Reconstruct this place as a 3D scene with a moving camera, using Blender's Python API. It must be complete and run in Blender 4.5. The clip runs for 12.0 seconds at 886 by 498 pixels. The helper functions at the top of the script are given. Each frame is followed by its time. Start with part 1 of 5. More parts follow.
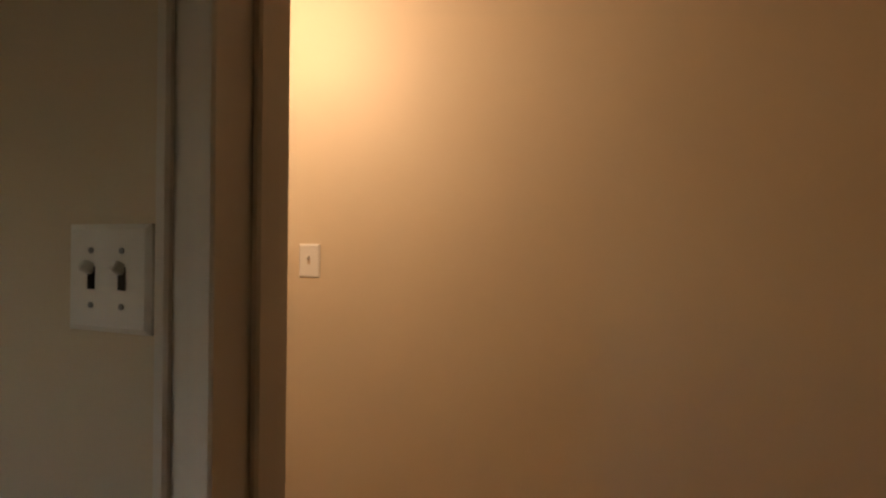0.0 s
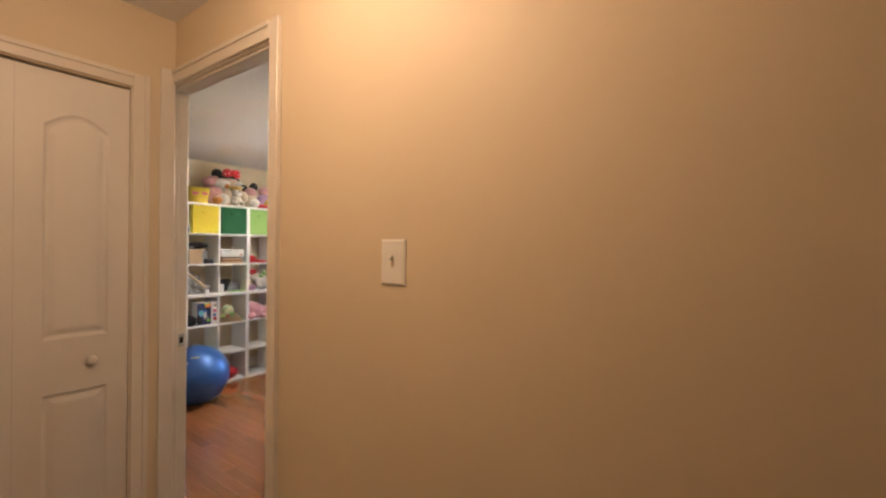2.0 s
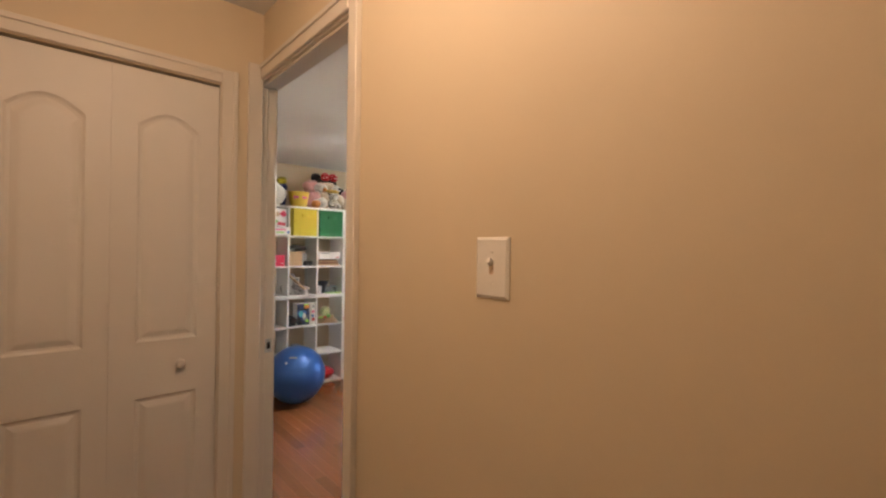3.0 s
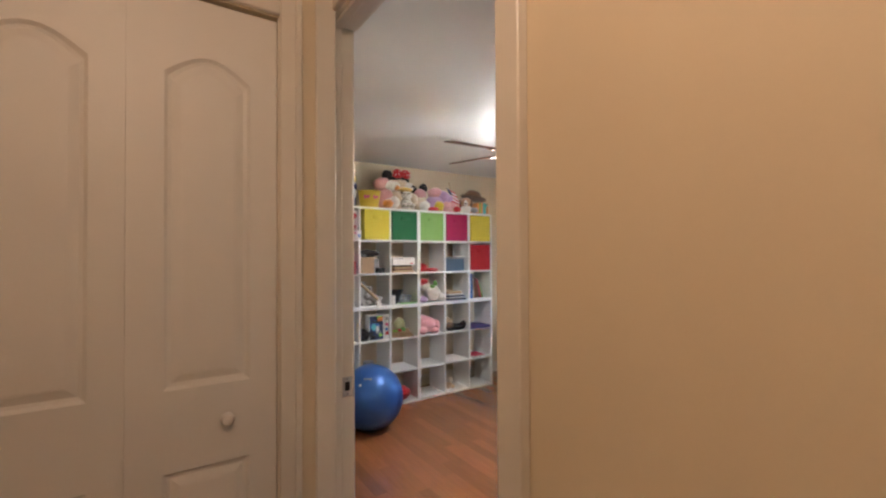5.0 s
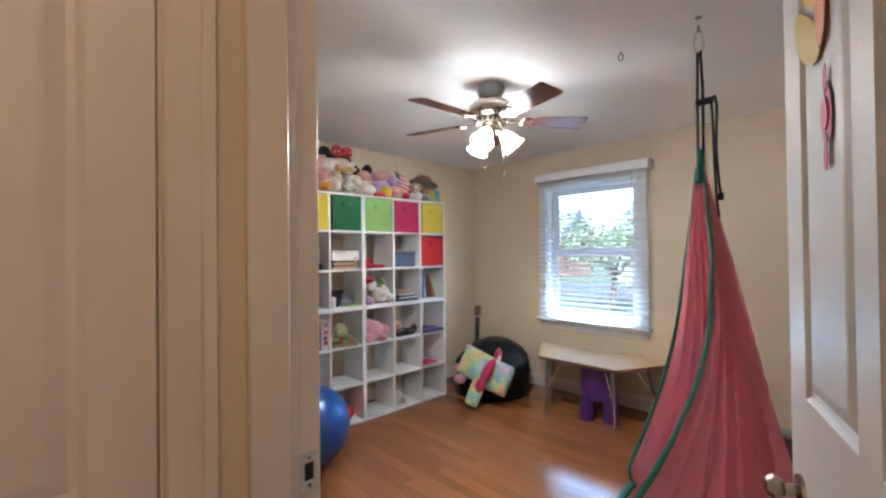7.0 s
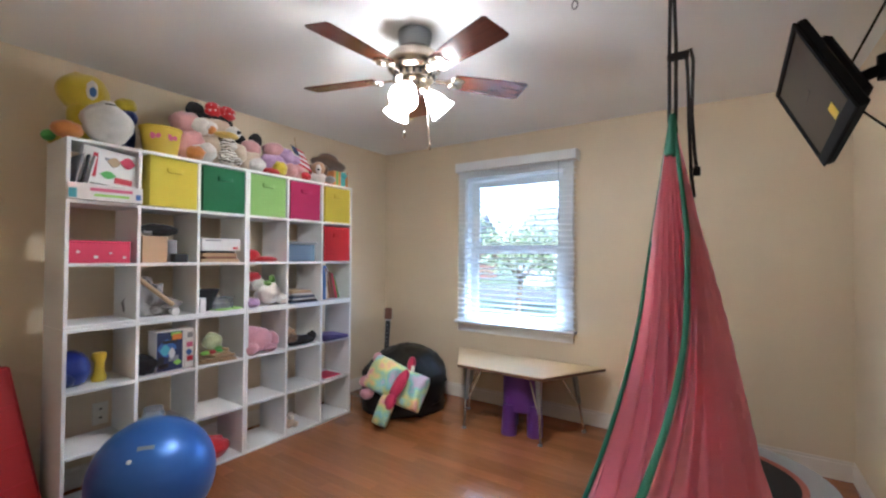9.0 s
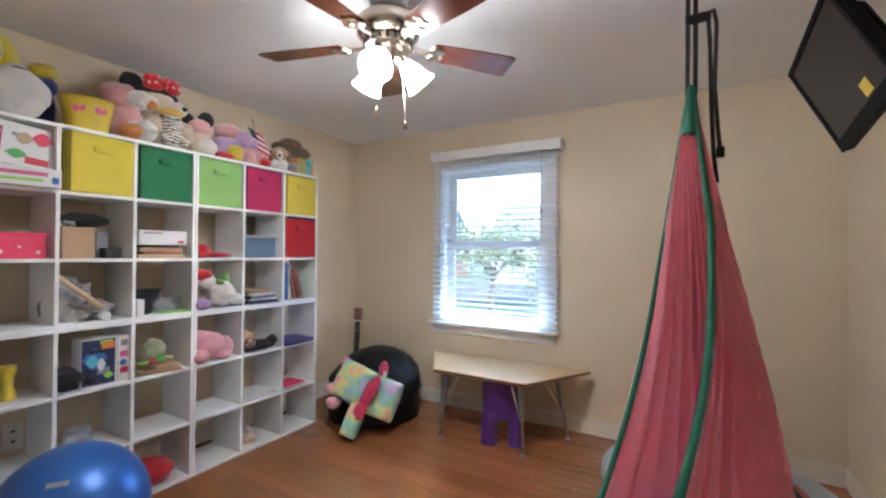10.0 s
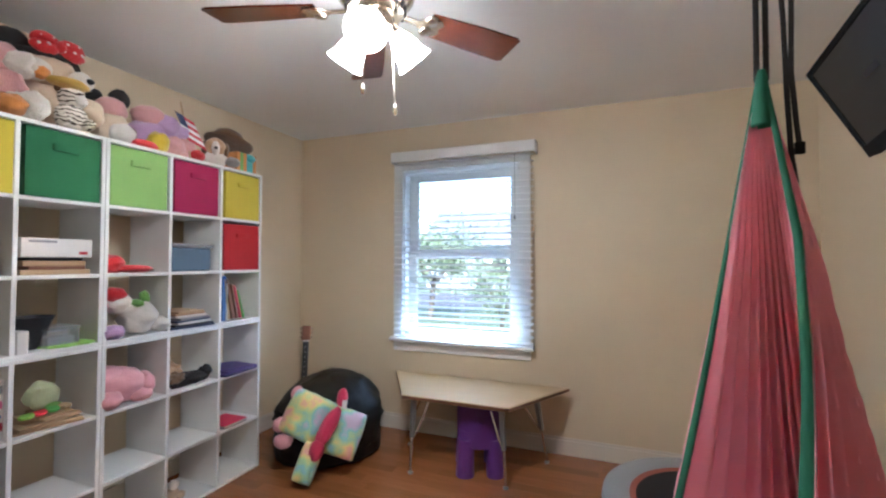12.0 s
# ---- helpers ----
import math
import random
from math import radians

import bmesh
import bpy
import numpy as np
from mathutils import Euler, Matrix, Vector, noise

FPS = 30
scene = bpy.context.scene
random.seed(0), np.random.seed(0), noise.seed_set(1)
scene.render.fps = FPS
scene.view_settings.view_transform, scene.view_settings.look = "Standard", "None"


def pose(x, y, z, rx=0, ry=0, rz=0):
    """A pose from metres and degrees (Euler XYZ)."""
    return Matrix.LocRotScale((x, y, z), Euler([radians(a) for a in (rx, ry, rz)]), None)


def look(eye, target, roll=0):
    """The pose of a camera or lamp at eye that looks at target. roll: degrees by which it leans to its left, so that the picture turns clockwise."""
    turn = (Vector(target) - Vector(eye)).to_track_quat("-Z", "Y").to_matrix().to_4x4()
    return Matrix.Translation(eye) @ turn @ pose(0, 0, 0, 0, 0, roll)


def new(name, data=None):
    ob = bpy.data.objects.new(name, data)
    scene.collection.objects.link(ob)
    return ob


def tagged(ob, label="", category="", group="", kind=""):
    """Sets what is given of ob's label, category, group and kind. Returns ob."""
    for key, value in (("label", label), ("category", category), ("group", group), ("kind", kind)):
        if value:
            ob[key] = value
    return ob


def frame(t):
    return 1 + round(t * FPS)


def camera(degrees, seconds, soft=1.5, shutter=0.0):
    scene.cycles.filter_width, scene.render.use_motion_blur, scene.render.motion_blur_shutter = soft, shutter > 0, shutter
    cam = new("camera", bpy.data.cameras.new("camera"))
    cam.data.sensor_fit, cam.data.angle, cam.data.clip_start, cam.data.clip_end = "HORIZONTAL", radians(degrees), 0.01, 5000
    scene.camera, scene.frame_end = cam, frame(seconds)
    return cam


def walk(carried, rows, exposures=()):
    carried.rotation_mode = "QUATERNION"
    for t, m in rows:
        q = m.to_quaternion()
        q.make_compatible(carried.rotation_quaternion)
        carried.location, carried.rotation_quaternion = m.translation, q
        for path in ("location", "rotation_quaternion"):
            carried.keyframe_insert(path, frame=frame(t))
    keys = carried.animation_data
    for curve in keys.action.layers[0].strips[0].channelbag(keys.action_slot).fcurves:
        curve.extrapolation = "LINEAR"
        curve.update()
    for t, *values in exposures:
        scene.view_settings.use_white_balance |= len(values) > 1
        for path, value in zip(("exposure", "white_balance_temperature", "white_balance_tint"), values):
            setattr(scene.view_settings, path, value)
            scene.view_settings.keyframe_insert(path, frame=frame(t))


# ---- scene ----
cam = camera(91.6, 12.0, soft=2.3)

# Seconds, eye, target, roll.
PATH = [
    (0, (2.846, -1.59, 1.425), (2.242, 0.316, 1.427), 0.6),
    (0.5, (2.84, -1.471, 1.424), (2.096, 0.386, 1.414), 1.1),
    (1, (2.798, -1.344, 1.425), (1.938, 0.461, 1.39), 0.7),
    (1.5, (2.762, -1.231, 1.432), (1.733, 0.484, 1.394), 0.4),
    (2, (2.69, -1.104, 1.42), (1.519, 0.517, 1.413), 0.7),
    (2.5, (2.614, -0.984, 1.425), (1.282, 0.508, 1.425), 0.6),
    (3, (2.491, -0.905, 1.414), (1.002, 0.43, 1.417), 0.8),
    (3.5, (2.343, -0.85, 1.413), (0.746, 0.354, 1.425), 1.1),
    (3.7, (2.292, -0.832, 1.413), (0.675, 0.345, 1.429), 0.9),
    (5.3, (1.769, -0.703, 1.392), (0.111, 0.414, 1.419), -0.3),
    (5.5, (1.704, -0.697, 1.397), (0.063, 0.447, 1.415), -0.4),
    (6, (1.549, -0.665, 1.372), (-0.032, 0.559, 1.389), -0.9),
    (6.5, (1.397, -0.611, 1.353), (-0.13, 0.681, 1.367), -1.0),
    (7, (1.262, -0.548, 1.345), (-0.178, 0.839, 1.365), -0.7),
    (7.2, (1.23, -0.515, 1.341), (-0.178, 0.906, 1.37), -1.0),
    (9, (0.891, -0.183, 1.275), (-0.225, 1.476, 1.308), 0.4),
    (9.5, (0.807, -0.069, 1.271), (-0.248, 1.631, 1.29), 0.5),
    (10, (0.727, 0.013, 1.267), (-0.276, 1.743, 1.287), 0.5),
    (10.5, (0.646, 0.066, 1.274), (-0.297, 1.829, 1.302), 0.6),
    (11, (0.544, 0.129, 1.283), (-0.324, 1.93, 1.316), 0.6),
    (11.5, (0.457, 0.165, 1.291), (-0.331, 2.002, 1.336), 0.3),
    (12, (0.363, 0.186, 1.288), (-0.355, 2.051, 1.341), 0.1),
]
EXPOSURES = [(0, 2.95, 6550, 10), (1, 2.90, 6400, 10), (2.5, 2.75, 6150, 10), (5.3, 2.6, 5600, 9), (7, 2.65, 5350, 9), (9, 2.75, 5250, 9), (12, 2.65, 5300, 9)]
walk(cam, [(t, look(e, g, r)) for t, e, g, r in PATH], EXPOSURES)

# ---- light ----
world = bpy.data.worlds.new("sky")
scene.world = world
world.use_nodes = True
wn = world.node_tree
sky = wn.nodes.new("ShaderNodeTexSky")
sky.sky_type, sky.sun_disc, sky.sun_elevation, sky.sun_rotation = "NISHITA", False, radians(42), radians(160)
wn.links.new(sky.outputs[0], wn.nodes["Background"].inputs[0])
wn.nodes["Background"].inputs[1].default_value = 0.15
sun = bpy.data.lights.new("sun", "SUN")
sun.energy, sun.angle, sun.color = 4.5, radians(0.5), (1, 0.95, 0.87)
new("sun", sun).matrix_world = look((0, 0, 0), (-0.25, 0.7, -0.68))


def point_lamp(name, x, y, z, watts, colour, size):
    data = bpy.data.lights.new(name, "POINT")
    data.energy, data.color, data.shadow_soft_size = watts, colour, size
    ob = new(name, data)
    ob.location = (x, y, z)
    return ob


# Added lamp in the foot of the window's opening, standing in for ground-thrown daylight
data = bpy.data.lights.new("window_fill", "AREA")
data.shape, data.size, data.size_y, data.energy, data.color = "RECTANGLE", 0.68, 0.06, 2.6, (0.62, 0.80, 1.0)
new("window_fill", data).matrix_world = look((-0.66, 3.24, 0.745), (-0.66, 1.6, 2.1))
HALL_LAMP = (1.87, -0.82, 2.23)
point_lamp("hall_bulb", *HALL_LAMP, 2.1, (1.0, 0.68, 0.45), 0.10)

# ---- materials ----


def material(name, colour, rough=0.5, metal=0.0, vary=0.08, scale=6.0, bump=0.05, fine=120.0, second=None, coat=0.0, sheen=0.0, pieces=0.0, stretch=(1, 1, 1), transmit=0.0, glow=0.0):
    """Base colour with broad blotches, a fine grain and relief; pieces: how much each object differs."""
    m = bpy.data.materials.new(name)
    m.use_nodes = True
    n, link = m.node_tree.nodes, m.node_tree.links.new
    b = n["Principled BSDF"]
    b.inputs["Roughness"].default_value, b.inputs["Metallic"].default_value = rough, metal
    b.inputs["Coat Weight"].default_value, b.inputs["Sheen Weight"].default_value = coat, sheen
    b.inputs["Coat Roughness"].default_value = 0.12
    b.inputs["Transmission Weight"].default_value = transmit
    co = n.new("ShaderNodeTexCoord")
    mp = n.new("ShaderNodeMapping")
    mp.inputs["Scale"].default_value = stretch
    link(co.outputs["Object"], mp.inputs[0])
    big, small = n.new("ShaderNodeTexNoise"), n.new("ShaderNodeTexNoise")
    big.inputs["Scale"].default_value, big.inputs["Detail"].default_value = scale, 4
    small.inputs["Scale"].default_value, small.inputs["Detail"].default_value = fine, 3
    link(mp.outputs[0], big.inputs[0])
    link(mp.outputs[0], small.inputs[0])
    ramp = n.new("ShaderNodeMix")
    ramp.data_type = "RGBA"
    dark = second or [c * (1 - 2.2 * vary) for c in colour]
    light = [min(1, c * (1 + vary)) for c in colour]
    ramp.inputs[6].default_value, ramp.inputs[7].default_value = (*dark, 1), (*light, 1)
    mix = n.new("ShaderNodeMath")
    mix.operation = "MULTIPLY_ADD"
    mix.inputs[1].default_value = 0.3
    half = n.new("ShaderNodeMath")
    half.operation = "MULTIPLY"
    half.inputs[1].default_value = 0.7
    link(big.outputs[0], half.inputs[0])
    link(small.outputs[0], mix.inputs[0])
    link(half.outputs[0], mix.inputs[2])
    link(mix.outputs[0], ramp.inputs[0])
    out = ramp.outputs[2]
    if pieces:
        info, hsv = n.new("ShaderNodeObjectInfo"), n.new("ShaderNodeHueSaturation")
        val = n.new("ShaderNodeMapRange")
        val.inputs[3].default_value, val.inputs[4].default_value = 1 - pieces, 1 + pieces
        link(info.outputs["Random"], val.inputs[0])
        link(val.outputs[0], hsv.inputs["Value"])
        link(out, hsv.inputs["Color"])
        out = hsv.outputs[0]
    link(out, b.inputs["Base Color"])
    if bump:
        bp = n.new("ShaderNodeBump")
        bp.inputs["Strength"].default_value, bp.inputs["Distance"].default_value = bump, 0.004
        link(small.outputs[0], bp.inputs["Height"])
        link(bp.outputs[0], b.inputs["Normal"])
    if glow:
        b.inputs["Emission Color"].default_value, b.inputs["Emission Strength"].default_value = (*colour, 1), glow
    return m


PAINT = material("tan_wall_paint", (0.69, 0.575, 0.405), 0.6, vary=0.03, scale=2.5, bump=0.035, fine=260)
CEIL = material("white_ceiling_paint", (0.82, 0.82, 0.81), 0.8, vary=0.03, scale=2, bump=0.2, fine=180)
TRIM = material("cream_gloss_trim", (0.72, 0.66, 0.57), 0.32, vary=0.03, scale=3, bump=0.05, fine=90)
DOORWHITE = material("white_door_paint", (0.74, 0.70, 0.64), 0.46, vary=0.03, scale=3, bump=0.08, fine=150)
SHELFWHITE = material("white_laminate", (0.80, 0.80, 0.79), 0.38, vary=0.025, scale=5, bump=0.02)
PLASTICWHITE = material("white_plastic", (0.80, 0.77, 0.70), 0.3, vary=0.03, scale=20, bump=0.0)
OAK = material("polished_oak", (0.30, 0.115, 0.040), 0.15, vary=0.17, scale=5, bump=0.03, fine=90, pieces=0.16, stretch=(0.9, 9, 9), coat=0.45)
MAPLE = material("table_laminate", (0.55, 0.40, 0.22), 0.35, vary=0.08, scale=4, bump=0.02, stretch=(1, 8, 1))
BROWNEDGE = material("brown_edge_band", (0.16, 0.07, 0.035), 0.4, vary=0.1)
STEEL = material("grey_steel", (0.30, 0.31, 0.31), 0.35, metal=0.7, vary=0.1, bump=0.02)
CHROME = material("chrome", (0.75, 0.74, 0.72), 0.14, metal=1.0, vary=0.05, bump=0.0)
NICKEL = material("brushed_nickel", (0.50, 0.43, 0.35), 0.24, metal=1.0, vary=0.12, bump=0.02, stretch=(1, 1, 12))
CHERRY = material("cherry_blade", (0.11, 0.024, 0.009), 0.25, vary=0.25, scale=7, bump=0.02, stretch=(1, 12, 1), coat=0.3)
BLACKFAB = material("black_webbing", (0.012, 0.011, 0.012), 0.8, vary=0.2, bump=0.4, fine=400)
BLACKPL = material("black_plastic", (0.004, 0.004, 0.0045), 0.75, vary=0.15, bump=0.05)
BLACKPL.node_tree.nodes["Principled BSDF"].inputs["Specular IOR Level"].default_value = 0.25
SCREEN = material("dark_screen", (0.006, 0.006, 0.010), 0.22, vary=0.1, bump=0.0)
VINYL = material("black_vinyl", (0.005, 0.0052, 0.0058), 0.5, vary=0.2, scale=9, bump=0.5, fine=26)
VINYL.node_tree.nodes["Principled BSDF"].inputs["Specular IOR Level"].default_value = 0.3
PINKCLOTH = material("pink_hammock_cotton", (0.96, 0.50, 0.58), 0.8, vary=0.03, scale=5, bump=0.2, fine=300, sheen=0.15)
pn = PINKCLOTH.node_tree
thin, both = pn.nodes.new("ShaderNodeBsdfTranslucent"), pn.nodes.new("ShaderNodeMixShader")
thin.inputs[0].default_value, both.inputs[0].default_value = (0.97, 0.58, 0.66, 1), 0.5
pn.links.new(pn.nodes["Principled BSDF"].outputs[0], both.inputs[1])
pn.links.new(thin.outputs[0], both.inputs[2])
pn.links.new(both.outputs[0], pn.nodes["Material Output"].inputs[0])
GREENCLOTH = material("green_binding", (0.012, 0.13, 0.07), 0.75, vary=0.12, scale=12, bump=0.3, fine=300)
BALLBLUE = material("blue_ball_vinyl", (0.032, 0.11, 0.38), 0.33, metal=0.3, vary=0.08, scale=4, bump=0.02, fine=30)
PURPLE = material("purple_plastic", (0.105, 0.03, 0.20), 0.38, vary=0.08, bump=0.03)
GLASS = material("clear_glass", (0.97, 0.98, 0.98), 0.02, vary=0.0, bump=0.0, transmit=1.0)
CLEARPL = material("cloudy_clear_plastic", (0.72, 0.78, 0.84), 0.22, vary=0.05, bump=0.02, transmit=0.75)
SHADE = material("lit_frosted_glass", (1.0, 0.92, 0.80), 0.4, vary=0.0, bump=0.0, glow=8.0)
GAP = material("dark_gap", (0.02, 0.014, 0.01), 0.9, vary=0.1)
SLAT = material("white_vinyl_slat", (0.80, 0.80, 0.80), 0.42, vary=0.03, scale=4, bump=0.02)


def cloth(name, colour, vary=0.1, sheen=0.3, rough=0.9, fine=220.0, bump=0.5, second=None, scale=9.0):
    return material(name, colour, rough, vary=vary, scale=scale, bump=bump, fine=fine, sheen=sheen, second=second)


FUR = {k: cloth("plush_" + k, c, sheen=0.3 if max(c) > 0.1 else 0.02, vary=0.16, fine=150, bump=0.9) for k, c in dict(
    yellow=(0.62, 0.47, 0.025), white=(0.72, 0.68, 0.62), pink=(0.66, 0.34, 0.33), hotpink=(0.55, 0.03, 0.10), black=(0.02, 0.017, 0.017), red=(0.55, 0.02, 0.025),
    lilac=(0.46, 0.30, 0.50), orange=(0.66, 0.26, 0.06), tan=(0.50, 0.31, 0.17), brown=(0.17, 0.095, 0.05), cream=(0.66, 0.52, 0.38), coral=(0.75, 0.25, 0.28),
    green=(0.20, 0.42, 0.10), teal=(0.13, 0.50, 0.52), grey=(0.30, 0.29, 0.29), navy=(0.02, 0.03, 0.13), pistachio=(0.52, 0.55, 0.32), rose=(0.74, 0.36, 0.40)).items()}
TIGER = cloth("plush_tiger", (0.70, 0.64, 0.55))
tn = TIGER.node_tree
wave, pick, coords = tn.nodes.new("ShaderNodeTexWave"), tn.nodes.new("ShaderNodeValToRGB"), tn.nodes.new("ShaderNodeTexCoord")
wave.bands_direction = "Z"
wave.inputs["Scale"].default_value, wave.inputs["Distortion"].default_value, wave.inputs["Detail Scale"].default_value = 17, 7, 1.6
pick.color_ramp.elements[0].position, pick.color_ramp.elements[0].color = 0.22, (0.05, 0.03, 0.02, 1)
pick.color_ramp.elements[1].position, pick.color_ramp.elements[1].color = 0.36, (0.70, 0.64, 0.55, 1)
tn.links.new(coords.outputs["Object"], wave.inputs[0])
tn.links.new(wave.outputs["Color"], pick.inputs[0])
tn.links.new(pick.outputs[0], tn.nodes["Principled BSDF"].inputs["Base Color"])
BIN = {k: cloth("bin_" + k, c, vary=0.05, sheen=0.1, fine=500, bump=0.25) for k, c in dict(
    yellow=(0.58, 0.47, 0.04), green=(0.022, 0.125, 0.045), lime=(0.25, 0.43, 0.12), magenta=(0.34, 0.012, 0.075), red=(0.40, 0.012, 0.018)).items()}
CARD = {k: material("card_" + k, c, 0.55, vary=0.06, scale=12, bump=0.03) for k, c in dict(
    white=(0.74, 0.72, 0.70), kraft=(0.42, 0.27, 0.15), red=(0.50, 0.02, 0.04), blue=(0.06, 0.15, 0.42), navy=(0.02, 0.03, 0.09), brown=(0.20, 0.08, 0.045), black=(0.015, 0.015, 0.018),
    grey=(0.25, 0.25, 0.27), tan=(0.47, 0.33, 0.19), purple=(0.10, 0.07, 0.24), yellow=(0.65, 0.48, 0.04), green=(0.10, 0.40, 0.08), lime=(0.32, 0.62, 0.10), cyan=(0.12, 0.45, 0.55),
    crimson=(0.60, 0.03, 0.09), orange=(0.70, 0.22, 0.04), pink=(0.60, 0.12, 0.24)).items()}

# ---- shapes ----


def thing(name, label, category, group="", at=(0, 0, 0), turn=0.0):
    ob = new(name)
    ob.empty_display_size = 0.05
    ob.matrix_basis = pose(*at, 0, 0, turn)
    return tagged(ob, label, category, group)


def mesh(name, bm, mats, smooth=False):
    me = bpy.data.meshes.new(name)
    bmesh.ops.recalc_face_normals(bm, faces=bm.faces)
    bm.to_mesh(me)
    bm.free()
    for m in mats if isinstance(mats, (list, tuple)) else [mats]:
        me.materials.append(m)
    if smooth:
        me.shade_smooth()
        me.set_sharp_from_angle(angle=radians(38))
    return me


def part(name, bm, mats, parent=None, label="", smooth=False, m=None):
    ob = new(name, mesh(name, bm, mats, smooth))
    ob.parent = parent
    if m is not None:
        ob.matrix_basis = m
    return tagged(ob, label)


def structure(name, bm, mats, label="", smooth=False):
    return tagged(part(name, bm, mats, None, label, smooth), kind="structure")


def single(name, label, category, bm, mats, at=(0, 0, 0), turn=0.0, smooth=True, group=""):
    ob = part(name, bm, mats, None, label, smooth, pose(*at, 0, 0, turn))
    return tagged(ob, "", category, group)


def box(x0, x1, y0, y1, z0, z1, bevel=0.0, bm=None, m=None, idx=0):
    own = bmesh.new()
    bmesh.ops.create_cube(own, size=1)
    for v in own.verts:
        v.co = Vector(((x0 + x1) / 2 + v.co.x * (x1 - x0), (y0 + y1) / 2 + v.co.y * (y1 - y0), (z0 + z1) / 2 + v.co.z * (z1 - z0)))
    if bevel:
        bmesh.ops.bevel(own, geom=own.edges[:], offset=bevel, segments=1, affect="EDGES")
    return merge(bm, own, m, idx)


def merge(bm, own, m=None, idx=0):
    if m is not None:
        bmesh.ops.transform(own, matrix=m, verts=own.verts)
    for f in own.faces:
        f.material_index = idx
    if bm is None:
        return own
    me = bpy.data.meshes.new("tmp")
    own.to_mesh(me)
    own.free()
    bm.from_mesh(me)
    bpy.data.meshes.remove(me)
    return bm


def ball(c, r, bm=None, seg=18, wob=0.0, m=None, idx=0):
    """An ellipsoid with an uneven surface."""
    own = bmesh.new()
    bmesh.ops.create_uvsphere(own, u_segments=seg, v_segments=seg * 2 // 3, radius=1)
    r = (r, r, r) if isinstance(r, (int, float)) else r
    for v in own.verts:
        k = 1 + wob * noise.noise(v.co * 1.7 + Vector(c) * 9) + 0.4 * wob * noise.noise(v.co * 5 + Vector(c) * 7) + (0.3 * wob * noise.noise(v.co * 14) if seg > 20 else 0)
        v.co = Vector((v.co.x * r[0] * k, v.co.y * r[1] * k, v.co.z * r[2] * k))
    if m is not None:
        bmesh.ops.transform(own, matrix=m, verts=own.verts)
    bmesh.ops.translate(own, vec=c, verts=own.verts)
    return merge(bm, own, None, idx)


def rod(p, q, r0, r1=None, bm=None, seg=12, idx=0):
    own = bmesh.new()
    p, q = Vector(p), Vector(q)
    bmesh.ops.create_cone(own, cap_ends=True, segments=seg, radius1=r0, radius2=r0 if r1 is None else r1, depth=(q - p).length)
    bmesh.ops.transform(own, matrix=Matrix.Translation((p + q) / 2) @ (q - p).to_track_quat("Z", "Y").to_matrix().to_4x4(), verts=own.verts)
    return merge(bm, own, None, idx)


def lathe(profile, seg=24, bm=None, m=None, idx=0, hollow=False):
    """Turns (radius, height) pairs round z."""
    own = bmesh.new()
    rings = []
    for r, z in profile:
        rings.append([own.verts.new((r * math.cos(6.28318 * k / seg), r * math.sin(6.28318 * k / seg), z)) for k in range(seg)])
    if hollow:
        rings.append(rings[0])
    for a, b in zip(rings, rings[1:]):
        for k in range(seg):
            own.faces.new((a[k], a[(k + 1) % seg], b[(k + 1) % seg], b[k]))
    for ring in (() if hollow else (rings[0], rings[-1])):
        own.faces.new(ring)
    bmesh.ops.remove_doubles(own, verts=own.verts, dist=1e-5)
    return merge(bm, own, m, idx)


def tube(points, r, bm=None, seg=8, flat=1.0, idx=0, thin_start=1.0):
    """A bent tube, or with flat under 1 a strap."""
    own = bmesh.new()
    pts = [Vector(p) for p in points]
    rings = []
    whole = pts[-1] - pts[0]
    if whole.length < 1e-4:
        ref = (pts[len(pts) // 4] - pts[0]).cross(pts[len(pts) // 2] - pts[0]).normalized()
    else:
        ref = Vector((0, 0, 1)) if abs(whole.normalized().z) < 0.7 else Vector((0.3, 1, 0)).normalized()
    for i, p in enumerate(pts):
        d = (pts[min(i + 1, len(pts) - 1)] - pts[max(i - 1, 0)]).normalized()
        side = d.cross(ref)
        side.normalize()
        up = side.cross(d)
        k0 = thin_start + (1 - thin_start) * min(1, 1.6 * i / (len(pts) - 1))
        rings.append([own.verts.new(p + k0 * r * (math.cos(6.28318 * k / seg) * side + flat * math.sin(6.28318 * k / seg) * up)) for k in range(seg)])
    for a, b in zip(rings, rings[1:]):
        for k in range(seg):
            own.faces.new((a[k], a[(k + 1) % seg], b[(k + 1) % seg], b[k]))
    own.faces.new(rings[0])
    own.faces.new(rings[-1])
    return merge(bm, own, None, idx)


def slab(outline, z0, z1, bevel=0.0, bm=None, m=None, idx=0):
    """An upright prism over an outline of (x, y)."""
    own = bmesh.new()
    f = own.faces.new([own.verts.new((x, y, z0)) for x, y in outline])
    g = bmesh.ops.extrude_face_region(own, geom=[f])
    bmesh.ops.translate(own, vec=(0, 0, z1 - z0), verts=[v for v in g["geom"] if isinstance(v, bmesh.types.BMVert)])
    if bevel:
        bmesh.ops.bevel(own, geom=own.edges[:], offset=bevel, segments=2, affect="EDGES")
    return merge(bm, own, m, idx)


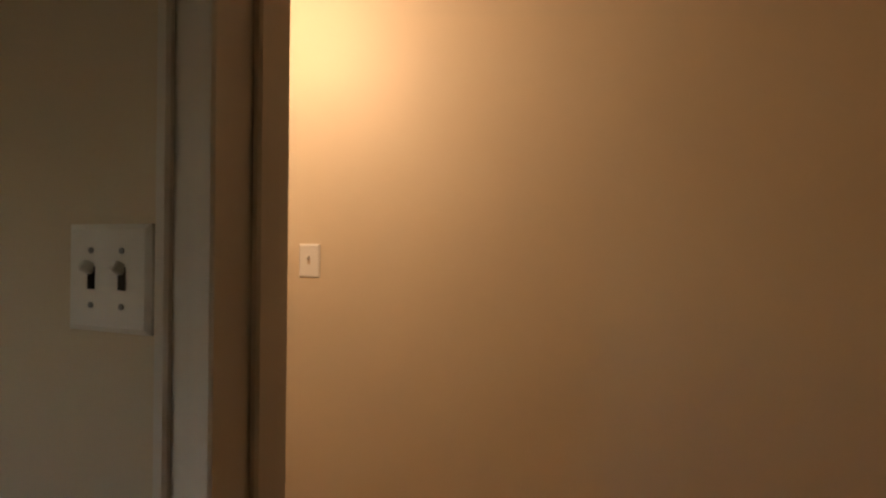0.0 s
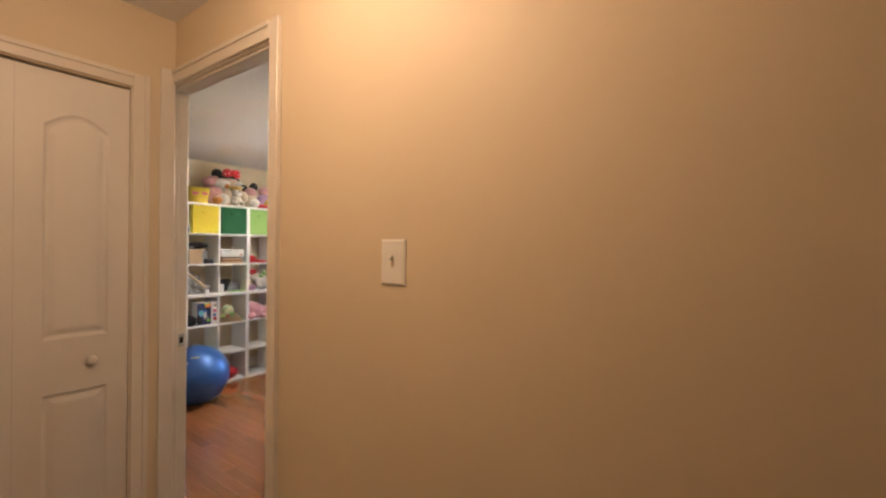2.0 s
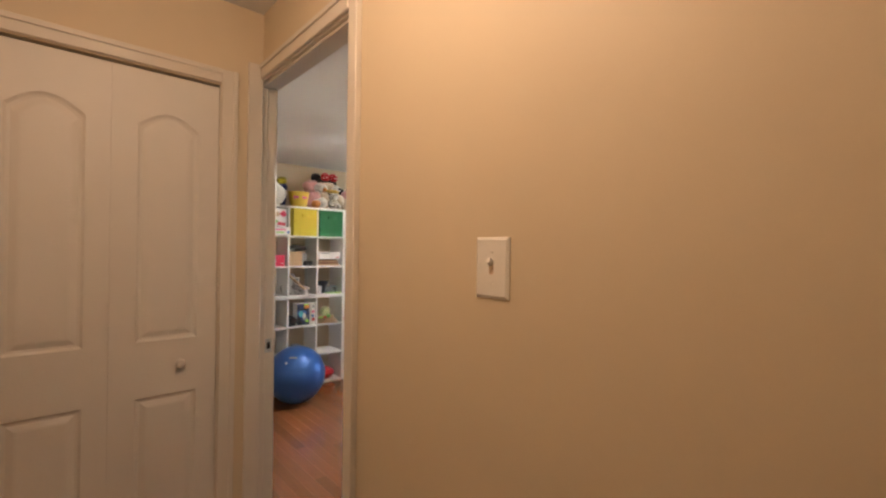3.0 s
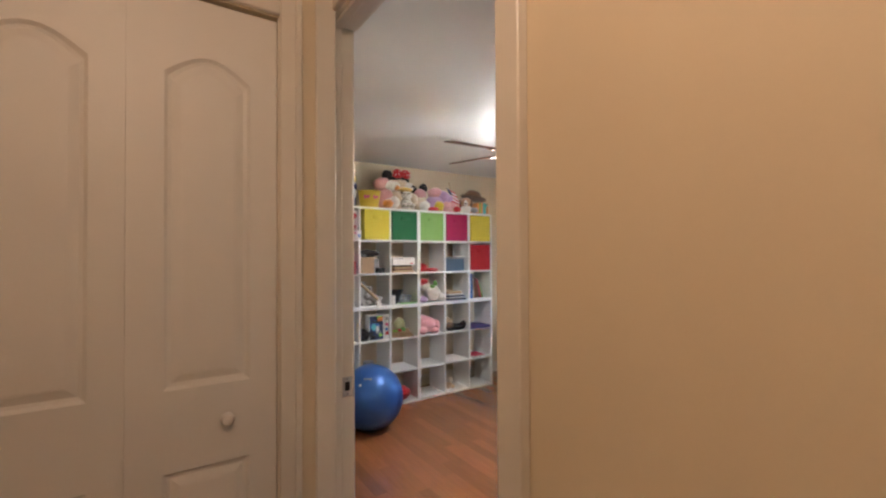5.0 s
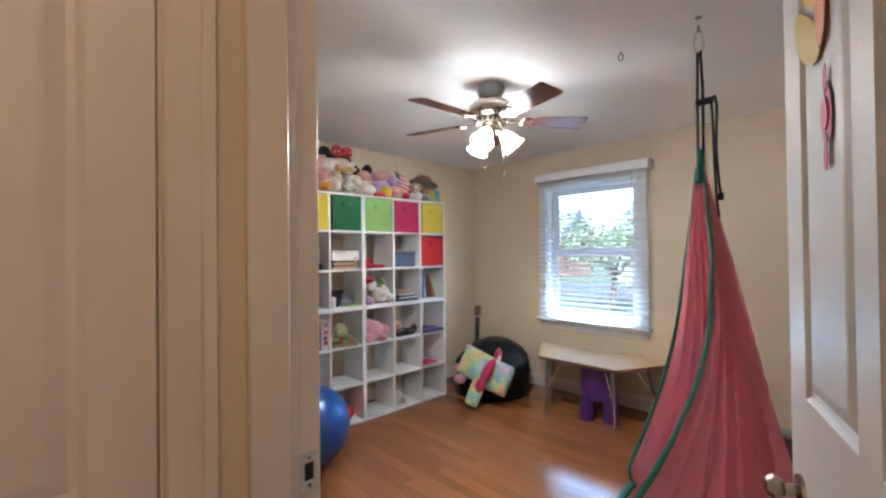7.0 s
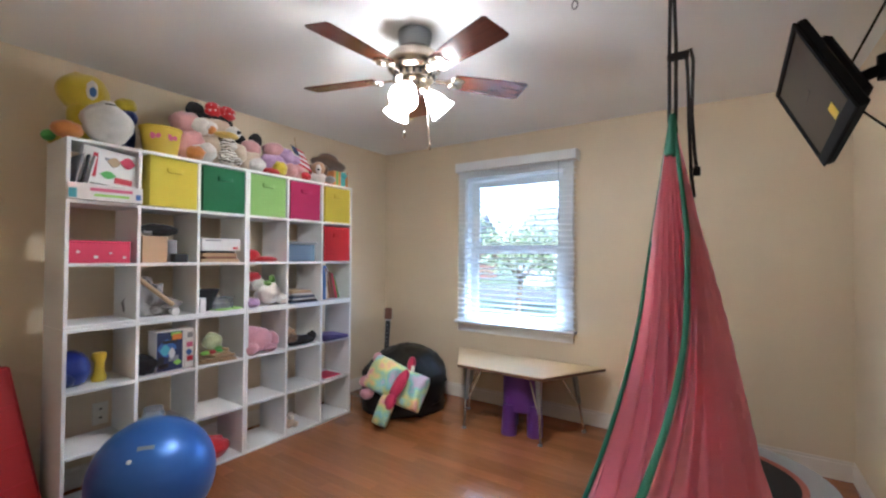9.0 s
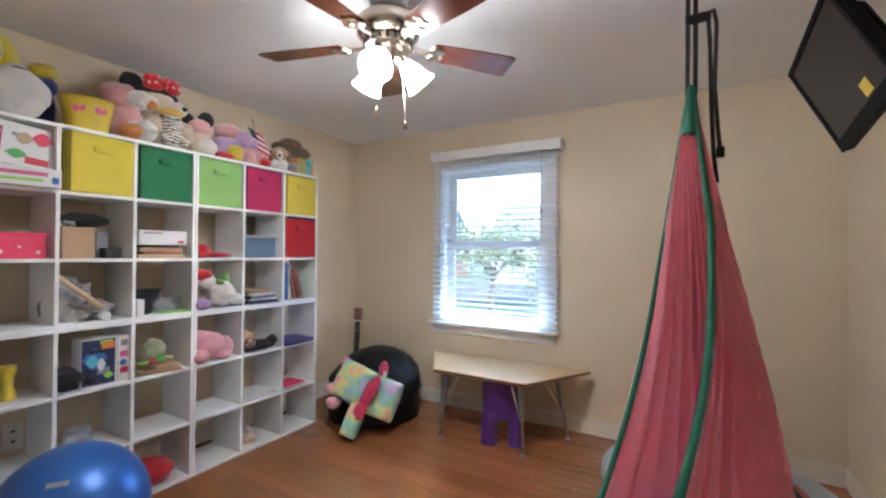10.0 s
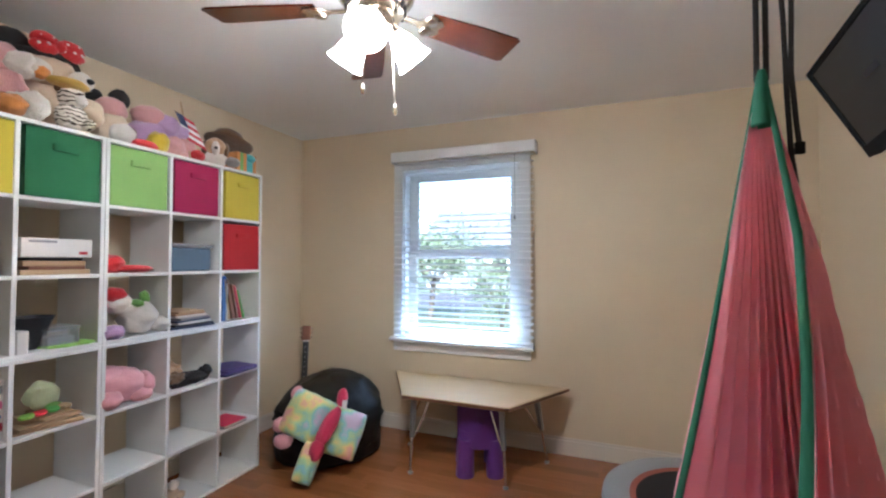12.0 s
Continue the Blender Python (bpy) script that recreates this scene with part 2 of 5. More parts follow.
def moulded_leaf(parent, name, w, h, thick, panels, m, mat):
    """A moulded door leaf in local x (width) and z; its face looks to -y. panels: (x0, x1, z0, z1, arch)."""
    bm = bmesh.new()
    rect = [bm.verts.new((x, 0, z)) for x, z in ((0, 0), (w, 0), (w, h), (0, h))]
    edges = [bm.edges.new((rect[k], rect[(k + 1) % 4])) for k in range(4)]
    fields = []
    for x0, x1, z0, z1, arch in panels:
        def outline(inset):
            a, b, c, d = x0 + inset, x1 - inset, z0 + inset, z1 - inset
            top = [(b + (a - b) * k / 10, d + arch * math.sin(math.pi * k / 10)) for k in range(11)] if arch else [(b, d), (a, d)]
            return [(a, c), (b, c), *top]
        rings = [[bm.verts.new((x, y, z)) for x, z in outline(i)] for i, y in ((0, 0), (0.008, 0.007), (0.016, 0.009))]
        count = len(rings[0])
        edges += [bm.edges.new((rings[0][k], rings[0][(k + 1) % count])) for k in range(count)]
        for a, b in zip(rings, rings[1:]):
            for k in range(count):
                bm.faces.new((a[k], a[(k + 1) % count], b[(k + 1) % count], b[k]))
        fb = bmesh.new()
        inner = [[fb.verts.new((x, y, z)) for x, z in outline(i)] for i, y in ((0.016, 0.009), (0.034, 0.002), (0.040, 0.001))]
        for a, b in zip(inner, inner[1:]):
            for k in range(count):
                fb.faces.new((a[k], a[(k + 1) % count], b[(k + 1) % count], b[k]))
        fb.faces.new(inner[-1])
        fields.append(fb)
    bmesh.ops.triangle_fill(bm, edges=edges, use_beauty=True)
    back = [bm.verts.new((x, thick, z)) for x, z in ((0, 0), (w, 0), (w, h), (0, h))]
    bm.faces.new(back)
    for k in range(4):
        bm.faces.new((rect[k], rect[(k + 1) % 4], back[(k + 1) % 4], back[k]))
    leaf = part(name, bm, mat, parent, m=m)
    for fb in fields:
        part("raised_panel", fb, mat, leaf)
    return leaf


# ---- structure ----
X_SHELF, X_RIGHT, Y_WIN, Y_DOOR, Y_HALL = -2.09, 1.47, 3.187, -0.188, -0.270
ROOM_H, HALL_H = 2.315, 2.385
DX0, DX1, DTOP = 0.585, 1.366, 2.108

bm = box(X_SHELF - 0.12, X_RIGHT + 0.12, Y_DOOR - 0.04, Y_WIN + 0.15, ROOM_H, ROOM_H + 0.1)
structure("ceiling", bm, CEIL, "flat white painted bedroom ceiling")
bm = box(-0.2, 4.4, -1.25, Y_HALL + 0.04, HALL_H, HALL_H + 0.1)
box(1.2, 4.4, -3.5, -1.25, HALL_H, HALL_H + 0.1, bm=bm)
structure("ceiling_hall", bm, CEIL, "flat white hall ceiling")

bm = box(DX1 + 0.02, 4.3, Y_HALL, Y_DOOR, 0, 2.5)
box(X_SHELF, DX0 - 0.02, Y_HALL, Y_DOOR, 0, 2.5, bm=bm)
box(DX0 - 0.02, DX1 + 0.02, Y_HALL, Y_DOOR, DTOP + 0.02, 2.5, bm=bm)
structure("wall_doorway", bm, PAINT, "tan painted wall between hall and bedroom")
bm = box(X_SHELF - 0.12, X_SHELF, Y_HALL, Y_WIN + 0.15, 0, 2.5)
structure("wall_shelf", bm, PAINT, "tan painted wall behind the cube shelves")
bm = box(X_RIGHT, X_RIGHT + 0.12, Y_DOOR, Y_WIN + 0.15, 0, 2.5)
structure("wall_right", bm, PAINT, "tan painted wall with the mounted television")
WX0, WX1, WZ0, WZ1 = -1.12, -0.215, 0.70, 1.97
bm = box(X_SHELF, WX0, Y_WIN, Y_WIN + 0.15, 0, 2.5)
box(WX1, X_RIGHT, Y_WIN, Y_WIN + 0.15, 0, 2.5, bm=bm)
box(WX0, WX1, Y_WIN, Y_WIN + 0.15, 0, WZ0, bm=bm)
box(WX0, WX1, Y_WIN, Y_WIN + 0.15, WZ1, 2.5, bm=bm)
structure("wall_window", bm, PAINT, "tan painted wall with one window")
# Closet wall, with the opening of the folding door
CX, CY0, CY1, CTOP = 0.640, -1.105, -0.429, 2.050
bm = box(CX - 0.10, CX, CY1, Y_HALL, 0, 2.5)
box(CX - 0.10, CX, CY0, CY1, CTOP, 2.5, bm=bm)
box(CX - 0.10, CX, -1.228, CY0, 0, 2.5, bm=bm)
structure("wall_closet_back", box(-0.2, -0.1, -1.228, Y_HALL, 0, 2.5), PAINT, "plain back wall of the closet")
structure("wall_closet", bm, PAINT, "tan painted hall wall around the closet")
SX0, SX1, SY0, SY1, STOP = 2.502, 3.28, -1.249, -1.142, 2.08
bm = box(-0.1, SX0 - 0.02, SY0, SY1, 0, 2.5)
box(SX1 + 0.02, 4.3, SY0, SY1, 0, 2.5, bm=bm)
box(SX0 - 0.02, SX1 + 0.02, SY0, SY1, STOP + 0.02, 2.5, bm=bm)
structure("wall_start", bm, PAINT, "tan painted wall with a cased opening")
bm = box(4.3, 4.4, -3.4, Y_HALL, 0, 2.5)
box(1.2, 1.3, -3.4, SY0, 0, 2.5, bm=bm)
# Unseen opening added in this far wall to let daylight into the first room
box(1.2, 1.5, -3.5, -3.4, 0, 2.5, bm=bm)
box(1.85, 4.4, -3.5, -3.4, 0, 2.5, bm=bm)
box(1.5, 1.85, -3.5, -3.4, 0, 1.3, bm=bm)
box(1.5, 1.85, -3.5, -3.4, 1.7, 2.5, bm=bm)
structure("wall_far_room", bm, PAINT, "plain tan walls behind the starting doorway")

# Casings, jambs and stops


def casing_leg(x0, x1, y, out, z1, inner_right):
    """Stepped casing on a wall face at y; out: which way it stands proud."""
    bm = bmesh.new()
    w = x1 - x0
    steps = ((0, 0.18, 0.012), (0.18, 0.72, 0.016), (0.72, 1.0, 0.020)) if inner_right is False else ((0, 0.28, 0.020), (0.28, 0.82, 0.016), (0.82, 1.0, 0.012))
    for a, b, d in steps:
        ya, yb = sorted((y, y + out * d))
        box(x0 + a * w, x0 + b * w, ya, yb, 0, z1, 0.002, bm)
    return bm


frame_1 = tagged(thing("door_frame_bedroom", "cream painted door casing and jamb of the bedroom doorway", "door frame"), kind="structure")
part("casing", casing_leg(DX1 + 0.004, 1.429, Y_HALL, -1, DTOP + 0.062, False), TRIM, frame_1, smooth=False)
bm = box(CX, CX + 0.012, Y_HALL - 0.060, Y_HALL - 0.001, 0, DTOP + 0.062, 0.003)
part("casing", bm, TRIM, frame_1)
bm = box(CX + 0.012, DX1 + 0.004, Y_HALL - 0.014, Y_HALL, DTOP + 0.004, DTOP + 0.062, 0.003)
box(CX + 0.012, DX1 + 0.004, Y_HALL - 0.020, Y_HALL - 0.014, DTOP + 0.044, DTOP + 0.062, 0.002, bm)
part("head_casing", bm, TRIM, frame_1)
part("jamb", box(DX0 - 0.02, DX0, Y_HALL, Y_DOOR - 0.002, 0, DTOP, 0.002), TRIM, frame_1)
part("jamb", box(DX1, DX1 + 0.02, Y_HALL, Y_DOOR + 0.006, 0, DTOP, 0.002), TRIM, frame_1)
part("head_jamb", box(DX0 - 0.02, DX1 + 0.02, Y_HALL, Y_DOOR + 0.006, DTOP, DTOP + 0.02, 0.002), TRIM, frame_1)
part("stop", box(DX0, DX0 + 0.010, Y_HALL + 0.012, Y_HALL + 0.040, 0, DTOP - 0.010, 0.003), TRIM, frame_1)
part("stop", box(DX1 - 0.010, DX1, Y_HALL + 0.012, Y_HALL + 0.040, 0, DTOP - 0.010, 0.003), TRIM, frame_1)
part("stop", box(DX0, DX1, Y_HALL + 0.012, Y_HALL + 0.040, DTOP - 0.010, DTOP, 0.003), TRIM, frame_1)
for a, b, w in ((DX0 - 0.09, DX0 - 0.036, 0), (DX1 + 0.006, DX1 + 0.07, 1)):
    part("room_casing", box(a, b, Y_DOOR, Y_DOOR + 0.016, 0, DTOP + 0.06, 0.003), TRIM, frame_1)
part("room_casing", box(DX0 - 0.006, DX1 + 0.006, Y_DOOR, Y_DOOR + 0.016, DTOP + 0.006, DTOP + 0.06, 0.003), TRIM, frame_1)
# Latch plate let into the jamb
strike = part("strike_plate", box(DX0 - 0.001, DX0 + 0.002, -0.235, -0.196, 0.955, 1.015, 0.0008), CHROME, frame_1, "dull metal strike plate")
part("latch_hole", box(DX0 + 0.0005, DX0 + 0.0026, -0.220, -0.205, 0.972, 1.000), GAP, strike)
part("screw", rod((DX0, -0.212, 0.963), (DX0 + 0.003, -0.212, 0.963), 0.003), STEEL, strike)
part("screw", rod((DX0, -0.212, 1.008), (DX0 + 0.003, -0.212, 1.008), 0.003), STEEL, strike)

frame_2 = tagged(thing("closet_frame", "cream painted casing around the closet opening", "door frame"), kind="structure")
bm = box(CX, CX + 0.014, CY1, CY1 + 0.059, 0, CTOP + 0.06, 0.003)
box(CX + 0.012, CX + 0.020, CY1 + 0.040, CY1 + 0.058, 0, CTOP + 0.06, 0.002, bm)
part("casing", bm, TRIM, frame_2)
bm = box(CX, CX + 0.014, -1.11, CY1, CTOP + 0.004, CTOP + 0.06, 0.003)
box(CX + 0.012, CX + 0.020, -1.11, CY1, CTOP + 0.040, CTOP + 0.059, 0.002, bm)
part("head_casing", bm, TRIM, frame_2)
part("jamb", box(CX - 0.1, CX - 0.001, CY1 - 0.003, CY1 + 0.0, 0, CTOP, 0), TRIM, frame_2)
part("track", box(CX - 0.06, CX - 0.028, CY0, CY1 - 0.004, CTOP - 0.012, CTOP - 0.002, 0.002), GAP, frame_2, "dark sliding track above the folding door")

frame_3 = tagged(thing("door_frame_start", "cream painted casing and jamb of the first doorway", "door frame"), kind="structure")
bm = box(SX0 - 0.055, SX0 + 0.010, SY0 - 0.016, SY0, 0, STOP + 0.06, 0.003)
box(SX0 - 0.055, SX0 - 0.038, SY0 - 0.024, SY0 - 0.014, 0, STOP + 0.06, 0.003, bm)
part("casing", bm, TRIM, frame_3)
part("casing", box(SX1 + 0.004, SX1 + 0.062, SY0 - 0.018, SY0, 0, STOP + 0.06, 0.003), TRIM, frame_3)
part("head_casing", box(SX0 - 0.004, SX1 + 0.004, SY0 - 0.018, SY0, STOP + 0.004, STOP + 0.06, 0.003), TRIM, frame_3)
part("jamb", box(SX0 - 0.02, SX0, SY0, SY1 + 0.004, 0, STOP, 0.002), TRIM, frame_3)
part("jamb", box(SX1, SX1 + 0.02, SY0, SY1 + 0.004, 0, STOP, 0.002), TRIM, frame_3)
part("head_jamb", box(SX0 - 0.02, SX1 + 0.02, SY0, SY1 + 0.004, STOP, STOP + 0.02, 0.002), TRIM, frame_3)
part("stop", box(SX0, SX0 + 0.012, SY0 + 0.045, SY0 + 0.08, 0, STOP - 0.01, 0.003), TRIM, frame_3)
part("casing", box(SX0 - 0.058, SX0 - 0.014, SY1, SY1 + 0.012, 0, STOP + 0.06, 0.003), TRIM, frame_3)
part("casing", box(SX1 + 0.004, SX1 + 0.06, SY1, SY1 + 0.014, 0, STOP + 0.06, 0.003), TRIM, frame_3)


def baseboard(name, x0, x1, y0, y1, h=0.115):
    bm = box(x0, x1, y0, y1, 0, h - 0.02, 0.001)
    cx, cy = (0.004, 0) if x1 - x0 < y1 - y0 else (0, 0.004)
    box(x0 + cx, x1 - cx, y0 + cy, y1 - cy, h - 0.02, h, 0.003, bm)
    structure(name, bm, TRIM, "white painted baseboard")


baseboard("baseboard_window", X_SHELF + 0.015, X_RIGHT - 0.015, Y_WIN - 0.014, Y_WIN)
baseboard("baseboard_right", X_RIGHT - 0.014, X_RIGHT, Y_DOOR + 0.02, Y_WIN)
baseboard("baseboard_shelf", X_SHELF, X_SHELF + 0.014, Y_DOOR + 0.02, Y_WIN)
baseboard("baseboard_door", X_SHELF + 0.015, DX0 - 0.094, Y_DOOR, Y_DOOR + 0.014)
baseboard("baseboard_hall", 1.433, 4.3, Y_HALL - 0.014, Y_HALL)

# ---- window, blind and what lies outside ----
win = tagged(thing("window_1", "white double-hung window with bright daylight behind", "window"), kind="structure")
GY = Y_WIN + 0.09
for z0, z1, y in ((WZ0 + 0.02, 1.36, GY - 0.03), (1.325, WZ1 - 0.02, GY)):
    sash = part("sash", box(WX0 + 0.015, WX0 + 0.085, y, y + 0.03, z0, z1, 0.004), SLAT, win)
    part("stile", box(WX1 - 0.085, WX1 - 0.015, y, y + 0.03, z0, z1, 0.004), SLAT, sash)
    part("rail", box(WX0 + 0.085, WX1 - 0.085, y, y + 0.03, z0, z0 + 0.05, 0.004), SLAT, sash)
    part("rail", box(WX0 + 0.085, WX1 - 0.085, y, y + 0.03, z1 - 0.05, z1, 0.004), SLAT, sash)
    pane = part("pane", box(WX0 + 0.083, WX1 - 0.083, y + 0.012, y + 0.016, z0 + 0.048, z1 - 0.048), GLASS, sash)
    pane.visible_shadow = False
bm = box(WX0, WX0 + 0.015, Y_WIN, Y_WIN + 0.15, WZ0, WZ1)
box(WX1 - 0.015, WX1, Y_WIN, Y_WIN + 0.15, WZ0, WZ1, bm=bm)
box(WX0 + 0.015, WX1 - 0.015, Y_WIN, Y_WIN + 0.15, WZ1 - 0.018, WZ1, bm=bm)
box(WX0 + 0.015, WX1 - 0.015, Y_WIN, Y_WIN + 0.15, WZ0, WZ0 + 0.018, bm=bm)
part("window_frame", bm, SLAT, win)
for a, b, c, d in ((WX0 - 0.075, WX0 + 0.003, WZ0, WZ1 + 0.07), (WX1 - 0.003, WX1 + 0.075, WZ0, WZ1 + 0.07), (WX0 + 0.003, WX1 - 0.003, WZ1 - 0.003, WZ1 + 0.07)):
    part("window_casing", box(a, b, Y_WIN - 0.018, Y_WIN, c, d, 0.003), SLAT, win)
part("window_sill", box(WX0 - 0.10, WX1 + 0.10, Y_WIN - 0.05, Y_WIN - 0.001, WZ0 - 0.024, WZ0, 0.005), SLAT, win)
part("apron", box(WX0 - 0.075, WX1 + 0.075, Y_WIN - 0.018, Y_WIN, WZ0 - 0.10, WZ0 - 0.024, 0.003), SLAT, win)

blind = thing("window_blind", "white slatted venetian blind lowered with open slats", "blind")
BX0, BX1, BY = -1.160, -0.112, Y_WIN - 0.062
part("valance", box(BX0 - 0.02, BX1 + 0.02, BY - 0.045, BY - 0.032, 2.025, 2.105, 0.004), SLAT, blind)
part("valance_return", box(BX1 + 0.008, BX1 + 0.02, BY - 0.032, Y_WIN - 0.002, 2.025, 2.105, 0.003), SLAT, blind)
part("valance_return", box(BX0 - 0.02, BX0 - 0.008, BY - 0.032, Y_WIN - 0.002, 2.025, 2.105, 0.003), SLAT, blind)
part("headrail", box(BX0, BX1, BY - 0.025, BY + 0.025, 2.045, 2.095, 0.003), SLAT, blind)
sb = bmesh.new()
for k in range(5):
    u0, u1 = k / 5 - 0.5, (k + 1) / 5 - 0.5
    h0, h1 = 0.004 * (1 - 4 * u0 * u0), 0.004 * (1 - 4 * u1 * u1)
    vs = [sb.verts.new(p) for p in ((BX0, 0.05 * u0, h0), (BX1, 0.05 * u0, h0), (BX1, 0.05 * u1, h1), (BX0, 0.05 * u1, h1), (BX0, 0.05 * u0, h0 - 0.0028), (BX1, 0.05 * u0, h0 - 0.0028), (BX1, 0.05 * u1, h1 - 0.0028), (BX0, 0.05 * u1, h1 - 0.0028))]
    for q in ((0, 1, 2, 3), (7, 6, 5, 4), (0, 4, 5, 1), (2, 6, 7, 3), (1, 5, 6, 2), (3, 7, 4, 0)):
        sb.faces.new([vs[i] for i in q])
slat_mesh = mesh("slat", sb, SLAT)
rng = random.Random(4)
for k in range(30):
    s = new("slat", slat_mesh)
    s.parent, s.matrix_basis = blind, pose(0, BY, 0.725 + 0.0445 * k, 9 + rng.uniform(-1.5, 1.5), rng.uniform(-0.12, 0.12), 0)
part("bottom_rail", box(BX0, BX1, BY - 0.025, BY + 0.025, 0.678, 0.702, 0.004), SLAT, blind)
for x in (-0.965, -0.62, -0.275):
    part("ladder_cord", rod((x, BY - 0.026, 0.70), (x, BY - 0.026, 2.04), 0.0013, seg=6), SLAT, blind)
    part("ladder_cord", rod((x, BY + 0.026, 0.70), (x, BY + 0.026, 2.04), 0.0013, seg=6), SLAT, blind)
bm = rod((-0.232, BY - 0.036, 1.60), (-0.232, BY - 0.036, 2.03), 0.0015, seg=6)
lathe(((0.001, 0), (0.007, 0.004), (0.009, 0.02), (0.004, 0.034), (0.001, 0.036)), 10, bm, Matrix.Translation((-0.232, BY - 0.036, 1.566)))
part("pull_cord", bm, STEEL, blind, "grey cord end")

LAWN = material("lawn", (0.07, 0.095, 0.05), 0.9, vary=0.3, scale=0.6, bump=0.3, fine=12)
SIDING = material("grey_siding", (0.30, 0.33, 0.38), 0.6, vary=0.08, scale=1.0, bump=0.2, fine=20)
ROOFING = material("shingle_roof", (0.12, 0.13, 0.15), 0.85, vary=0.2, scale=2, bump=0.4, fine=15)
BARK = material("bark", (0.10, 0.075, 0.05), 0.9, vary=0.25, scale=5, bump=0.6, fine=30)
LEAF = material("leaf", (0.14, 0.18, 0.10), 0.55, vary=0.35, scale=1.2, bump=0.0)
BRICKRED = material("red_brick", (0.32, 0.15, 0.11), 0.8, vary=0.15, scale=3, bump=0.3, fine=25)
bm = box(-400, 400, 3.28, 900, -0.75, -0.65)
structure("ground", bm, LAWN, "green lawn outside the window")
bm = box(-400, 400, -900, 3.28, -0.75, -0.7)
structure("ground_back", bm, LAWN, "lawn around the house")
bm = box(-60, 60, 17, 24, -0.649, -0.63)
structure("road", bm, material("asphalt", (0.06, 0.06, 0.065), 0.85, vary=0.15, scale=0.5, bump=0.3), "grey asphalt street")


def house(at, turn, wall_mat, w=11.0, d=8.0, h=3.0):
    home = thing("house", "neighbouring house with a pitched roof across the street", "house", at=at, turn=turn)
    part("wall", box(-w / 2, w / 2, 0, d, 0, h), wall_mat, home)
    roof = bmesh.new()
    slab([(-0.5, h - 0.1), (d + 0.5, h - 0.1), (d / 2, h + 2.6)], -w / 2 - 0.4, w / 2 + 0.4, bm=roof, m=Matrix(((0, 0, 1, 0), (1, 0, 0, 0), (0, 1, 0, 0), (0, 0, 0, 1))))
    part("roof", roof, ROOFING, home)
    for x in (-3.6, -0.6, 3.2):
        wn1 = part("window", box(x - 0.6, x + 0.6, -0.06, 0.02, 0.9, 2.3, 0.01), SLAT, home)
        part("pane", box(x - 0.5, x + 0.5, -0.075, -0.055, 1.0, 2.2), SCREEN, wn1)
    part("door", box(1.0, 1.95, -0.06, 0.02, 0.0, 2.1, 0.01), CARD["brown"], home)
    return home


house((-5.5, 27, -0.65), 4, SIDING)
house((9.5, 30, -0.65), -6, BRICKRED)
house((-22, 28, -0.65), 8, BRICKRED)


def tree(at, height, spread, seed, label):
    r = random.Random(seed)
    t = thing("tree", label, "tree", at=at)
    bm = rod((0, 0, 0), (0.1, 0, height * 0.45), spread * 0.07, spread * 0.05, seg=10)
    tips = []
    for k in range(9):
        a = k * 2.4
        p = Vector((0.1, 0, height * r.uniform(0.3, 0.45)))
        q = Vector((math.cos(a) * spread * r.uniform(0.4, 0.8), math.sin(a) * spread * r.uniform(0.4, 0.8), height * r.uniform(0.55, 0.9)))
        rod(p, q, spread * 0.03, spread * 0.01, bm, 6)
        tips.append(q)
    part("trunk", bm, BARK, t)
    verts, faces = [], []
    for k in range(2600):
        c = r.choice(tips) + Vector((r.gauss(0, 0.3), r.gauss(0, 0.3), r.gauss(0, 0.25))) * spread
        e = Euler((r.uniform(0, 6), r.uniform(0, 6), r.uniform(0, 6))).to_matrix()
        s = spread * r.uniform(0.035, 0.07)
        n0 = len(verts)
        verts += [tuple(c + e @ Vector(p) * s) for p in ((-1, 0, 0), (0, -0.5, 0.1), (1, 0, 0), (0, 0.5, 0.1))]
        faces.append((n0, n0 + 1, n0 + 2, n0 + 3))
    me = bpy.data.meshes.new("crown")
    me.from_pydata(verts, [], faces)
    me.materials.append(LEAF)
    crown = new("crown", me)
    crown.parent = t


tree((-5.2, 13.5, -0.65), 2.9, 1.5, 3, "leafy green tree beyond the lawn")
tree((-1.9, 9.5, -0.65), 1.9, 0.8, 5, "low leafy shrub outside the window")
tree((-0.2, 15.5, -0.65), 3.6, 1.0, 8, "slender tree near the street")
tree((4.5, 16, -0.65), 3.4, 1.6, 9, "leafy green tree beyond the lawn")

# ---- hall ----


